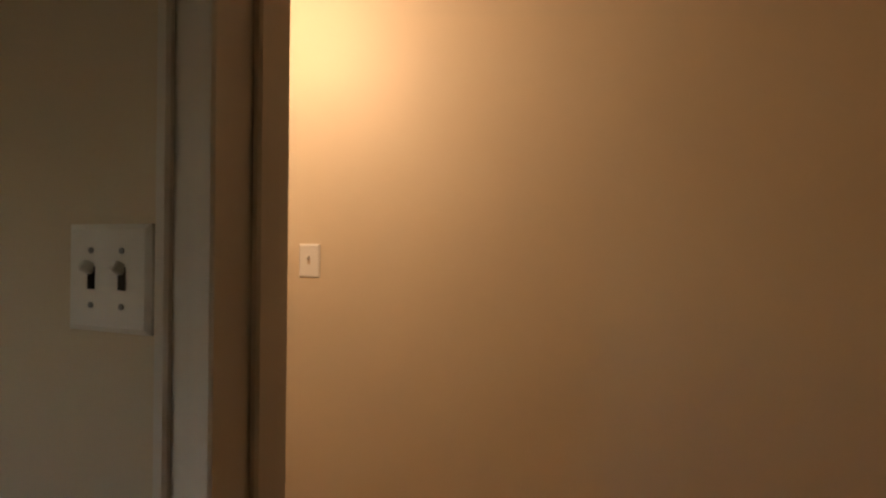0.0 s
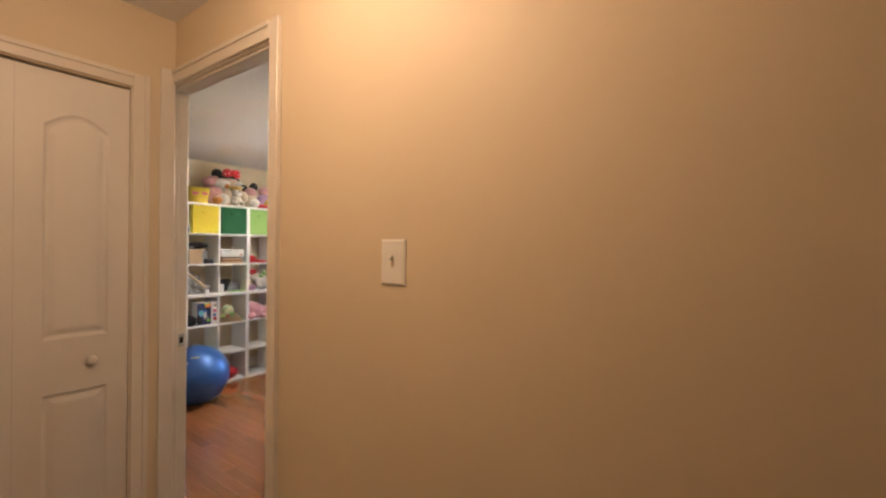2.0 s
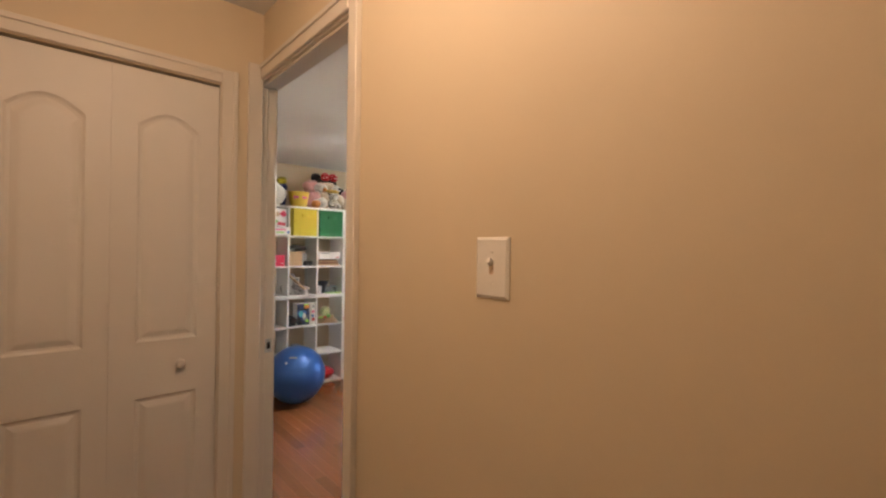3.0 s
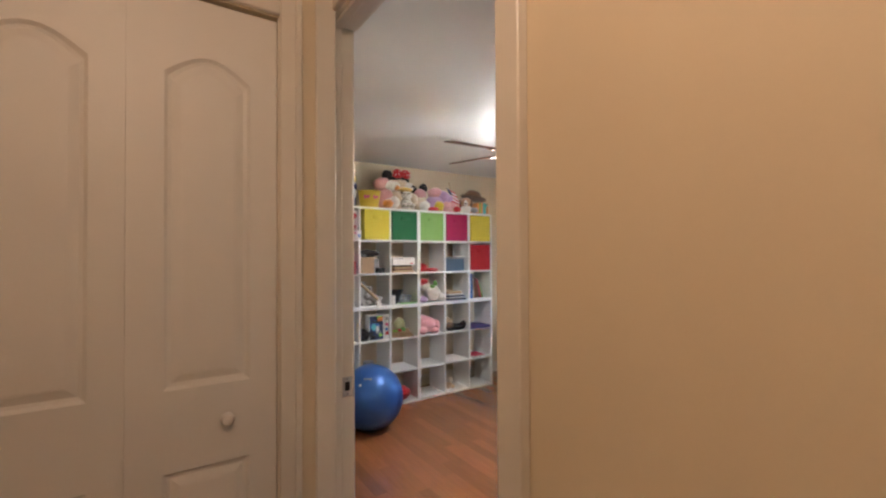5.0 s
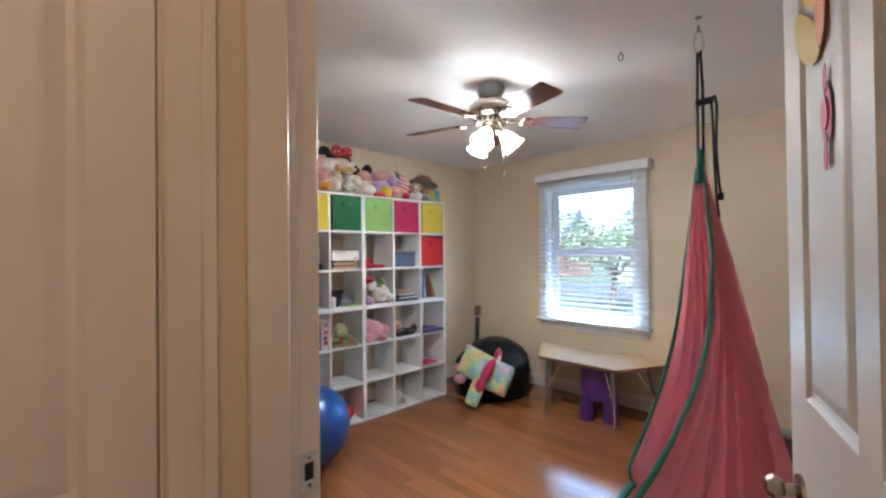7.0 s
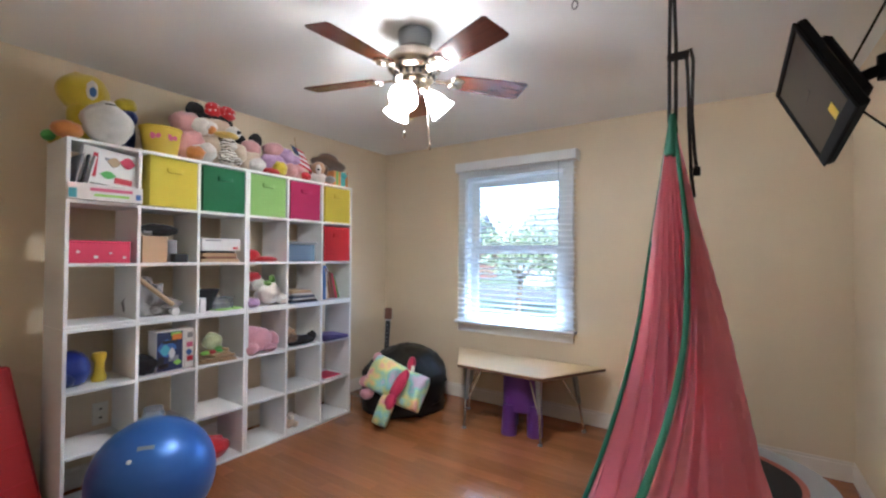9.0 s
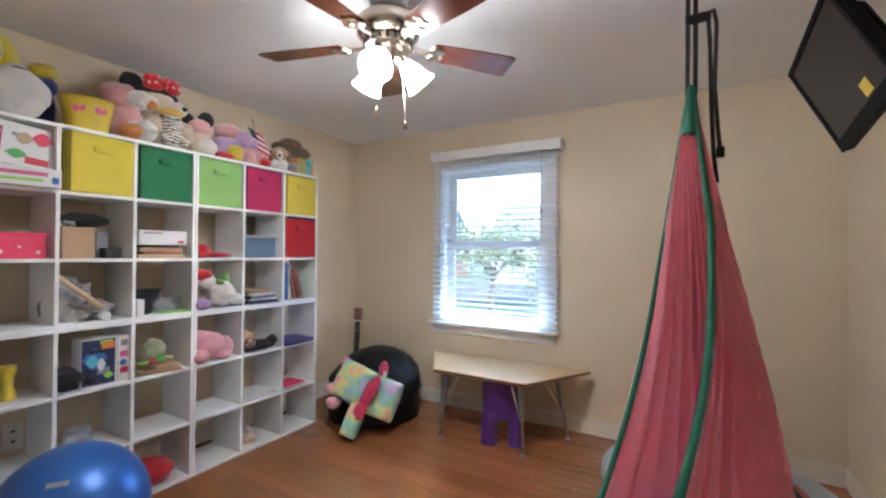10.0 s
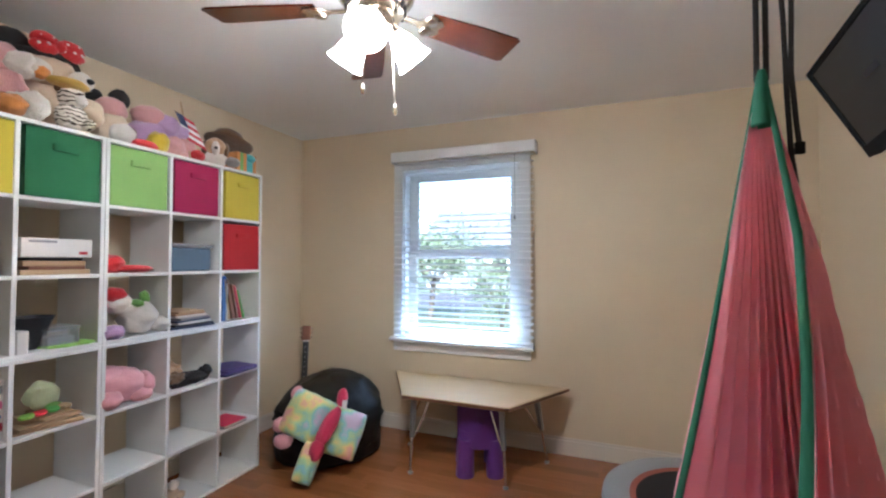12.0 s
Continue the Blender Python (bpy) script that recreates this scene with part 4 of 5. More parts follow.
# Column 4
plush("red_hat", "red knitted hat lying in a shelf cube", cube(3, 1, 0.26, 0.09), [((0, -0.01, 0.04), (0.07, 0.06, 0.045), "red"), ((0.03, 0.08, 0.018), (0.05, 0.09, 0.018), "red"), ((0.02, 0.13, 0.012), (0.03, 0.06, 0.012), "brown")], category="hat")
plush("white_bear", "white plush bear with a red and green scarf", cube(3, 2, 0.5, 0.06), [((0.01, 0.03, 0.085), (0.075, 0.08, 0.075), "white"), ((-0.01, -0.05, 0.155), (0.05, 0.055, 0.05), "white"), ((0.0, -0.075, 0.195), (0.045, 0.05, 0.035), "red"), ((-0.03, -0.12, 0.15), (0.04, 0.03, 0.08), "hotpink"), ((0.03, 0.12, 0.04), (0.045, 0.05, 0.035), "white"), ((0.02, 0.01, 0.15), (0.055, 0.02, 0.02), "green"), ((-0.02, 0.08, 0.17), (0.03, 0.02, 0.035), "green"), ((0.04, -0.10, 0.03), (0.045, 0.05, 0.032), "lilac")], pieces=dict(white="body", red="hat", hotpink="stocking", green="scarf", lilac="blanket"))
plush("pink_plush", "fluffy pink plush animal lying in a shelf cube", cube(3, 3, 0.42, 0.08), [((0, 0, 0.085), (0.085, 0.105, 0.08), "rose"), ((0.02, 0.09, 0.07), (0.06, 0.05, 0.06), "rose"), ((0.06, -0.08, 0.04), (0.045, 0.05, 0.04), "rose"), ((-0.01, -0.05, 0.125), (0.06, 0.07, 0.055), "rose"), ((0.05, 0.06, 0.03), (0.05, 0.05, 0.03), "rose")], wob=0.06)

# Column 5
cb = thing("lidded_box", "blue clear plastic storage box with a lid", "storage box", at=cube(4, 1, 0.47, 0.10))
part("body", box(-0.10, 0.08, -0.125, 0.115, 0, 0.125, 0.008), material("blue_clear_plastic", (0.22, 0.32, 0.46), 0.25, vary=0.1, transmit=0.45), cb)
part("lid", box(-0.108, 0.092, -0.133, 0.123, 0.125, 0.145, 0.005), CARD["grey"], cb)
pp = thing("paper_stack", "untidy stack of papers and dark folders", "papers", at=cube(4, 2, 0.48, 0.09))
for k in range(8):
    mm = CARD[("navy", "black", "white", "navy", "grey", "white", "kraft", "cream" if False else "tan")[k]]
    part("sheet", box(-0.11, 0.10, -0.12 + 0.008 * (k % 3), 0.115 - 0.010 * k, 0, 0.009, 0.001), mm, pp, m=pose(0, 0, 0.0115 * k, (1.5, -1, 0.5, 2)[k % 4] * 0.3, 0, (k * 29) % 13 - 6))
plush("black_shoes", "black cloth bundle and small toys", cube(4, 3, 0.45, 0.08), [((0.02, 0.02, 0.035), (0.06, 0.12, 0.034), "black"), ((0.05, 0.10, 0.06), (0.03, 0.035, 0.03), "black"), ((-0.02, -0.06, 0.085), (0.05, 0.06, 0.04), "tan"), ((0.03, -0.06, 0.05), (0.04, 0.05, 0.03), "brown")], category="clothes", wob=0.25, pieces=dict(black="cloth", tan="toy", brown="pouch"))
plush("small_cream_toy", "small cream plush toy in the lowest cube", cube(4, 5, 0.34, 0.10), [((0, 0, 0.05), (0.045, 0.05, 0.05), "cream"), ((0.01, 0.01, 0.115), (0.035, 0.035, 0.035), "white"), ((0.03, 0.05, 0.03), (0.03, 0.03, 0.03), "cream")], scale=0.72)

# Column 6
bs = thing("leaning_books", "blue, brown and red books leaning in a shelf cube", "books", at=cube(5, 2, 0.0, 0.10))
for k, (mm, w, h, y, a) in enumerate(((CARD["blue"], 0.022, 0.262, 0.035, 0), (CARD["white"], 0.010, 0.25, 0.060, 0), (CARD["tan"], 0.016, 0.245, 0.075, 9), (CARD["brown"], 0.020, 0.245, 0.105, 12), (CARD["brown"], 0.014, 0.215, 0.140, 13), (CARD["crimson"], 0.012, 0.205, 0.165, 15), (CARD["green"], 0.010, 0.18, 0.188, 17))):
    part("book", box(-0.10, 0.08, 0, w, 0.002, h, 0.0015), mm, bs, m=pose(0, y, 0.004 if a else 0, a, 0, 0))
pf = thing("purple_folders", "purple folders lying in a shelf cube", "folders", at=cube(5, 3, 0.46, 0.08))
for k in range(4):
    part("folder", box(-0.11, 0.10, -0.12, 0.12, 0, 0.007, 0.001), CARD[("navy", "purple", "purple", "purple")[k]], pf, m=pose(0, 0, 0.0095 * k, (0, 0, -1, -4)[k], 0, (2, -4, 6, -7)[k]))
nb = thing("notebook", "dull red notebook lying in a shelf cube", "notebook", at=cube(5, 4, 0.42, 0.09))
part("pages", box(-0.09, 0.08, -0.08, 0.08, 0.003, 0.014), CARD["white"], nb)
part("cover", box(-0.092, 0.083, -0.083, 0.083, 0.014, 0.018, 0.001), CARD["crimson"], nb)
part("back_cover", box(-0.092, 0.083, -0.083, 0.083, 0, 0.003, 0.001), CARD["navy"], nb)

# ---- soft toys on top of the shelves ----
TZ = 6 * P + 0.0005
plush("yellow_bird_plush", "big-headed yellow plush bird with white feet", (-1.825, 0.625, TZ), [((-0.02, -0.03, 0.29), (0.115, 0.12, 0.115), "yellow"), ((-0.02, -0.02, 0.16), (0.085, 0.085, 0.13), "yellow"), ((0.07, 0.06, 0.125), (0.085, 0.13, 0.118), "white"), ((0.06, 0.06, 0.21), (0.06, 0.06, 0.05), "white"), ((0.085, -0.02, 0.29), (0.02, 0.028, 0.055), "white"), ((0.097, -0.02, 0.28), (0.014, 0.018, 0.03), "glossyblue"), ((0.06, -0.12, 0.05), (0.07, 0.07, 0.048), "orange"), ((0.11, 0.06, 0.225), (0.018, 0.03, 0.008), "black")], wob=0.05, scale=0.88, pieces=dict(yellow="head_and_body", white="feet", glossyblue="eye", orange="foot", black="lashes"))
sb1 = thing("small_toy_car", "small blue and yellow toy on the shelf top", "toy", at=(-1.925, 0.545, TZ), turn=10)
part("body", box(-0.06, 0.05, -0.04, 0.03, 0.0, 0.045, 0.008), CARD["yellow"], sb1)
part("cabin", box(-0.05, 0.04, -0.035, 0.025, 0.045, 0.10, 0.01), CARD["blue"], sb1)
part("bumper", ball((0.0, -0.062, 0.03), (0.035, 0.028, 0.028)), CARD["green"], sb1, smooth=True)
plush("navy_figure", "small navy and yellow stuffed figure", (-1.90, 0.815, TZ), [((0, 0, 0.10), (0.035, 0.035, 0.10), "navy"), ((0, 0, 0.20), (0.045, 0.045, 0.045), "navy"), ((0.0, -0.01, 0.265), (0.04, 0.05, 0.04), "yellow")])
bsk = thing("yellow_basket", "yellow plastic tub with pink butterfly prints", "tub", at=(-1.785, 0.935, TZ))
part("tub", lathe(((0.001, 0), (0.080, 0), (0.101, 0.138), (0.106, 0.141), (0.106, 0.150), (0.095, 0.150), (0.077, 0.012), (0.001, 0.012)), 28), CARD["yellow"], bsk, smooth=True)
for a in (-38, 12):
    for s in (-1, 1):
        part("print", slab([(0.013 * s + 0.014 * math.cos(k * 0.785), 0.017 * math.sin(k * 0.785) + 0.004 * s * math.cos(k)) for k in range(8)], 0, 0.002, m=Matrix.Rotation(radians(a), 4, "Z") @ Matrix.Translation((0.0955, 0, 0.09)) @ Matrix.Rotation(radians(90), 4, "Z") @ Matrix.Rotation(radians(81), 4, "X")), CARD["pink"], bsk)
plush("pink_bear", "pale pink and white plush bear", (-1.81, 1.095, TZ), [((0, 0, 0.10), (0.085, 0.085, 0.10), "pink"), ((-0.01, -0.01, 0.22), (0.08, 0.085, 0.075), "pink"), ((0.05, 0.04, 0.215), (0.055, 0.055, 0.05), "white"), ((0.08, 0.09, 0.20), (0.03, 0.03, 0.025), "orange"), ((0.07, 0.07, 0.06), (0.06, 0.055, 0.055), "white"), ((0.085, 0.0, 0.04), (0.05, 0.05, 0.04), "orange"), ((-0.03, 0.07, 0.05), (0.07, 0.05, 0.05), "pink")])
bow = [((0.055, 0.045 * s + 0.01, 0.335 + dz), (0.030, 0.050, 0.030), "red") for s in (-1, 1) for dz in (-0.012, 0.016)] + [((0.07, 0.01, 0.337), (0.025, 0.02, 0.024), "red")]
dots = [((0.081 - abs(dy) * 0.25, 0.045 * s + 0.01 + dy, 0.337 + dz), (0.006, 0.0075, 0.0075), "glossywhite") for s in (-1, 1) for dy, dz in ((-0.022, 0.018), (0.016, 0.024), (0.0, -0.008), (0.03, -0.004), (-0.028, -0.014))]
plush("dark_hat_plush", "plush animal in a black hat with a red dotted bow", (-1.82, 1.25, TZ), [((0, 0, 0.10), (0.085, 0.09, 0.10), "cream"), ((0.01, 0, 0.235), (0.085, 0.105, 0.075), "cream"), ((-0.01, 0.005, 0.285), (0.085, 0.115, 0.05), "black"), ((-0.02, -0.105, 0.325), (0.03, 0.055, 0.055), "black"), ((0.065, -0.07, 0.215), (0.05, 0.05, 0.045), "white"), ((0.08, 0.075, 0.215), (0.05, 0.05, 0.04), "white"), ((0.125, 0.09, 0.215), (0.012, 0.018, 0.012), "black"), ((0.05, 0.13, 0.10), (0.06, 0.055, 0.065), "cream"), ((0.04, -0.13, 0.06), (0.065, 0.06, 0.06), "white"), ((0.10, 0.025, 0.185), (0.05, 0.075, 0.020), "beak"), *bow, *dots], wob=0.06, pieces=dict(cream="body", black="hat", white="muzzle", beak="collar", red="bow", glossywhite="bow_dots"))
tig = [((0.115, 0.0, 0.055), (0.05, 0.055, 0.06), "tiger"), ((0.12, 0.0, 0.13), (0.045, 0.05, 0.045), "tiger"), ((0.155, 0.012, 0.122), (0.016, 0.026, 0.022), "white"), ((0.15, -0.045, 0.03), (0.035, 0.025, 0.025), "tiger"), ((0.15, 0.045, 0.03), (0.035, 0.025, 0.025), "tiger"), ((0.10, -0.035, 0.165), (0.015, 0.018, 0.018), "brown"), ((0.10, 0.035, 0.165), (0.015, 0.018, 0.018), "brown")]
plush("tiger_plush", "small white and brown striped plush tiger", (-1.85, 1.295, TZ), tig, wob=0.03)
plush("black_eared_plush", "plush doll with round black ears", (-1.85, 1.50, TZ), [((0.02, 0, 0.08), (0.075, 0.07, 0.08), "cream"), ((0.03, 0, 0.165), (0.06, 0.065, 0.055), "pink"), ((0.0, 0.055, 0.235), (0.025, 0.048, 0.048), "black"), ((0.0, -0.055, 0.215), (0.025, 0.035, 0.035), "black"), ((0.08, 0.02, 0.05), (0.05, 0.055, 0.048), "white"), ((-0.01, 0.0, 0.185), (0.055, 0.06, 0.04), "black")], wob=0.05)
plush("lilac_plush", "lilac and pink plush bear lying back", (-1.86, 1.70, TZ), [((0, 0, 0.09), (0.085, 0.10, 0.09), "lilac"), ((0.0, 0.01, 0.19), (0.07, 0.085, 0.065), "pink"), ((0.05, 0.075, 0.16), (0.05, 0.06, 0.06), "lilac"), ((0.06, 0.10, 0.06), (0.055, 0.055, 0.055), "pink"), ((0.07, 0.09, 0.19), (0.02, 0.02, 0.02), "black")], wob=0.08)
plush("yellow_red_plush", "small yellow and red plush toy", (-1.77, 1.685, TZ), [((0, 0.01, 0.055), (0.045, 0.05, 0.05), "yellow"), ((0.01, -0.07, 0.022), (0.04, 0.07, 0.022), "red"), ((0.0, -0.12, 0.05), (0.025, 0.02, 0.04), "brown")])
plush("pale_pink_plush", "pale pink plush animal behind a small flag", (-1.83, 1.86, TZ), [((0, 0, 0.07), (0.07, 0.075, 0.07), "pink"), ((0.02, -0.02, 0.14), (0.05, 0.06, 0.045), "lilac"), ((0.05, 0.06, 0.035), (0.04, 0.045, 0.034), "red")])
fl = thing("small_flag", "small striped flag on a stick among the toys", "flag", at=(-1.765, 1.875, TZ), turn=-35)
fl.scale = (1.5, 1.5, 1.5)
part("stick", rod((0, 0, 0), (0, -0.035, 0.21), 0.003, seg=8), CARD["tan"], fl)
fm = Matrix(((0, 0, 1, 0.004), (0.82, -0.35, 0, -0.012), (-0.45, 0.82, 0, 0.075), (0, 0, 0, 1)))
for k in range(7):
    part("stripe", box(0, 0.075, 0.017 * k - 0.0, 0.017 * (k + 1), 0.0, 0.0015, m=fm), CARD["red" if k % 2 == 0 else "white"], fl)
part("canton", box(0.0, 0.034, 0.066, 0.119, 0.0015, 0.0028, m=fm), CARD["navy"], fl)
plush("puppy_plush", "brown and white plush puppy on the shelf top", (-1.79, 2.05, TZ), [((0, 0, 0.05), (0.06, 0.065, 0.05), "white"), ((0.03, 0, 0.115), (0.055, 0.055, 0.05), "tan"), ((0.07, 0, 0.10), (0.03, 0.022, 0.04), "white"), ((0.02, -0.055, 0.105), (0.03, 0.018, 0.042), "brown"), ((0.02, 0.055, 0.105), (0.03, 0.018, 0.042), "brown"), ((0.10, 0, 0.095), (0.008, 0.01, 0.008), "black"), ((0.05, 0.09, 0.03), (0.04, 0.04, 0.03), "grey")], wob=0.05, turn=-38, pieces=dict(white="body", tan="head", brown="ears", black="nose", grey="paw"))
hat = thing("brown_hat", "brown felt hat lying on toys", "hat", at=(-1.82, 2.17, TZ + 0.155), turn=0)
hat.matrix_basis = hat.matrix_basis @ Matrix.Rotation(radians(-14), 4, "X")
part("brim", lathe(((0.001, 0), (0.10, 0.004), (0.135, 0.016), (0.14, 0.024), (0.13, 0.022), (0.09, 0.012), (0.001, 0.012)), 28), FUR["brown"], hat, smooth=True)
part("crown", ball((0, -0.01, 0.05), (0.085, 0.09, 0.055), wob=0.08), FUR["brown"], hat, smooth=True)
gb = thing("gift_box", "striped orange and teal gift box with a bow", "gift box", at=(-1.80, 2.24, TZ))
for k, key in enumerate(("orange", "green", "orange", "teal", "teal", "orange")):
    part("stripe", box(-0.10, 0.06, -0.075 + 0.025 * k, -0.05 + 0.025 * k, 0, 0.12, 0.001), FUR[key], gb)
part("bow", ball((0.065, 0.03, 0.095), (0.012, 0.035, 0.022), wob=0.2), FUR["teal"], gb, smooth=True)

# ---- ceiling fan ----
FX, FY = -0.338, 1.395
fan = thing("ceiling_fan", "five-blade ceiling fan with lit glass shades", "ceiling fan", at=(FX, FY, ROOM_H))
part("canopy", lathe(((0.001, 0), (0.078, 0), (0.080, -0.02), (0.072, -0.06), (0.066, -0.075), (0.001, -0.075)), 32), STEEL, fan, "dark grey canopy", True)
part("motor_housing", lathe(((0.001, -0.07), (0.05, -0.07), (0.085, -0.085), (0.125, -0.12), (0.132, -0.15), (0.125, -0.175), (0.10, -0.195), (0.001, -0.2)), 36), NICKEL, fan, smooth=True)
vent = part("vent_band", lathe(((0.001, -0.195), (0.095, -0.196), (0.10, -0.205), (0.09, -0.225), (0.001, -0.225)), 32), NICKEL, fan, smooth=True)
for k in range(20):
    a = 6.28318 * k / 20
    part("vent_slot", box(0.092, 0.1005, -0.006, 0.006, -0.222, -0.200, m=Matrix.Rotation(a, 4, "Z")), GAP, vent)
part("switch_housing", lathe(((0.001, -0.222), (0.055, -0.225), (0.062, -0.245), (0.055, -0.275), (0.035, -0.29), (0.001, -0.292)), 28), NICKEL, fan, smooth=True)
blade_bm = bmesh.new()
slab([(0.19, -0.052), (0.40, -0.066), (0.545, -0.070), (0.562, -0.060), (0.562, 0.060), (0.545, 0.070), (0.40, 0.066), (0.19, 0.052)], -0.003, 0.003, 0.0015, blade_bm)
blade_mesh = mesh("blade", blade_bm, CHERRY)
iron_bm = slab([(0.085, -0.014), (0.15, -0.012), (0.18, -0.035), (0.23, -0.040), (0.245, -0.02), (0.235, 0), (0.245, 0.02), (0.23, 0.040), (0.18, 0.035), (0.15, 0.012), (0.085, 0.014)], -0.010, -0.004, 0.001)
for y in (-0.026, 0.026):
    lathe(((0.001, -0.017), (0.020, -0.015), (0.024, -0.009), (0.02, -0.005), (0.001, -0.004)), 14, iron_bm, Matrix.Translation((0.195, y, 0)))
iron_mesh = mesh("blade_iron", iron_bm, NICKEL, True)
for k in range(5):
    b = new("blade", blade_mesh)
    b.parent = fan
    b.matrix_basis = Matrix.Rotation(radians(-20 + 72 * k), 4, "Z") @ Matrix.Translation((0, 0, -0.205)) @ Matrix.Rotation(radians(-12), 4, "X")
    i = new("blade_iron", iron_mesh)
    i.parent = b
cup = lathe(((0.001, 0.0), (0.020, 0.0), (0.024, -0.02), (0.001, -0.022)), 16)
cup_mesh = mesh("socket_cup", cup, NICKEL, True)
shade_prof = [(0.024, 0), (0.030, -0.012), (0.046, -0.045), (0.052, -0.07), (0.056, -0.095), (0.068, -0.118), (0.072, -0.124)]
shade_mesh = mesh("shade", lathe(shade_prof + [(0.069, -0.124), (0.053, -0.095), (0.048, -0.07), (0.042, -0.045), (0.026, -0.012), (0.020, -0.002)], 28), SHADE, True)
for k in range(3):
    a = radians(-72 + 120 * k)
    m = Matrix.Rotation(a, 4, "Z") @ Matrix.Translation((0.055, 0, -0.262)) @ Matrix.Rotation(radians(-42), 4, "Y")
    part("lamp_arm", tube([(0.045 * math.cos(a), 0.045 * math.sin(a), -0.255), (0.065 * math.cos(a), 0.065 * math.sin(a), -0.25), m @ Vector((0, 0, -0.005))], 0.010), NICKEL, fan, smooth=True)
    s = new("socket_cup", cup_mesh)
    s.parent, s.matrix_basis = fan, m
    s = new("shade", shade_mesh)
    s.parent, s.matrix_basis = fan, m @ Matrix.Translation((0, 0, -0.015)) @ Matrix.Scale(0.9, 4)
    point_lamp("fan_bulb", *(Vector((FX, FY, ROOM_H)) + m @ Vector((0, 0, -0.085))), 3.9, (1.0, 0.93, 0.82), 0.022)
    tagged(s, "frosted bell glass shade, lit")
for x, y, z0 in ((-0.02, -0.045, -0.505), (0.028, 0.085, -0.535)):
    bm = rod((x * 0.8, y * 0.8, -0.28), (x, y, z0 + 0.03), 0.0016, seg=6)
    lathe(((0.001, 0), (0.006, 0.003), (0.0075, 0.015), (0.005, 0.03), (0.001, 0.036)), 10, bm, Matrix.Translation((x, y, z0)))
    part("pull_chain", bm, NICKEL, fan)

# ---- hammock swing ----
AX, AY, AZ = 0.722, 1.465, 1.757
strap = thing("hanging_strap", "black webbing strap with a steel carabiner on the ceiling", "strap", at=(AX, AY, 0))
ring = [(0.016 * math.sin(a) * (1.25 if math.cos(a) < 0 else 0.9), 0, 2.215 + 0.046 * math.cos(a)) for a in [6.28318 * k / 20 for k in range(21)]]
part("carabiner", tube(ring, 0.0042, seg=8), CHROME, strap, "steel carabiner", True)
part("eye_bolt", tube([(0, 0.012 * math.sin(a), 2.268 + 0.014 * math.cos(a)) for a in [6.28318 * k / 12 for k in range(13)]], 0.003), STEEL, strap)
part("bolt_plate", lathe(((0.001, 0), (0.014, 0), (0.012, -0.006), (0.001, -0.008)), 14, m=Matrix.Translation((0, 0, ROOM_H))), STEEL, strap)
part("webbing", tube([(-0.006, 0.002, 2.172), (-0.009, 0.002, 2.0), (-0.010, 0, AZ - 0.02)], 0.0065, flat=0.35), BLACKFAB, strap)
part("webbing", tube([(0.006, -0.002, 2.172), (0.011, 0.002, 2.0), (0.010, 0, AZ - 0.02)], 0.0065, flat=0.35), BLACKFAB, strap)
part("buckle", box(-0.016, 0.05, -0.012, 0.008, 1.945, 1.972, 0.006), BLACKFAB, strap)
part("strap_tail", tube([(0.035, -0.005, 1.965), (0.055, -0.006, 1.972), (0.062, -0.006, 1.93), (0.058, -0.008, 1.75), (0.066, -0.01, 1.62), (0.072, -0.01, 1.56)], 0.0058, flat=0.4), BLACKFAB, strap)
part("strap_tail", tube([(0.030, 0.0, 1.962), (0.042, -0.002, 1.955), (0.046, -0.002, 1.88), (0.050, -0.004, 1.70), (0.056, -0.006, 1.55), (0.064, -0.008, 1.475)], 0.0058, flat=0.4), BLACKFAB, strap)
part("strap_end", box(0.062, 0.082, -0.016, -0.004, 1.545, 1.575, 0.002), BLACKPL, strap)
hook = thing("ceiling_hook", "small steel eye hook in the ceiling", "hook", at=(0.368, 1.53, ROOM_H))
part("ring", tube([(0.011 * math.cos(a), 0, -0.028 + 0.017 * math.sin(a)) for a in [6.28318 * k / 16 for k in range(17)]], 0.003), STEEL, hook, smooth=True)
part("stem", rod((0, 0, 0), (0, 0, -0.012), 0.003), STEEL, hook)

hammock = thing("hammock_swing", "pink cotton pod hammock swing with green edges, hanging", "hammock", at=(AX, AY, 0))


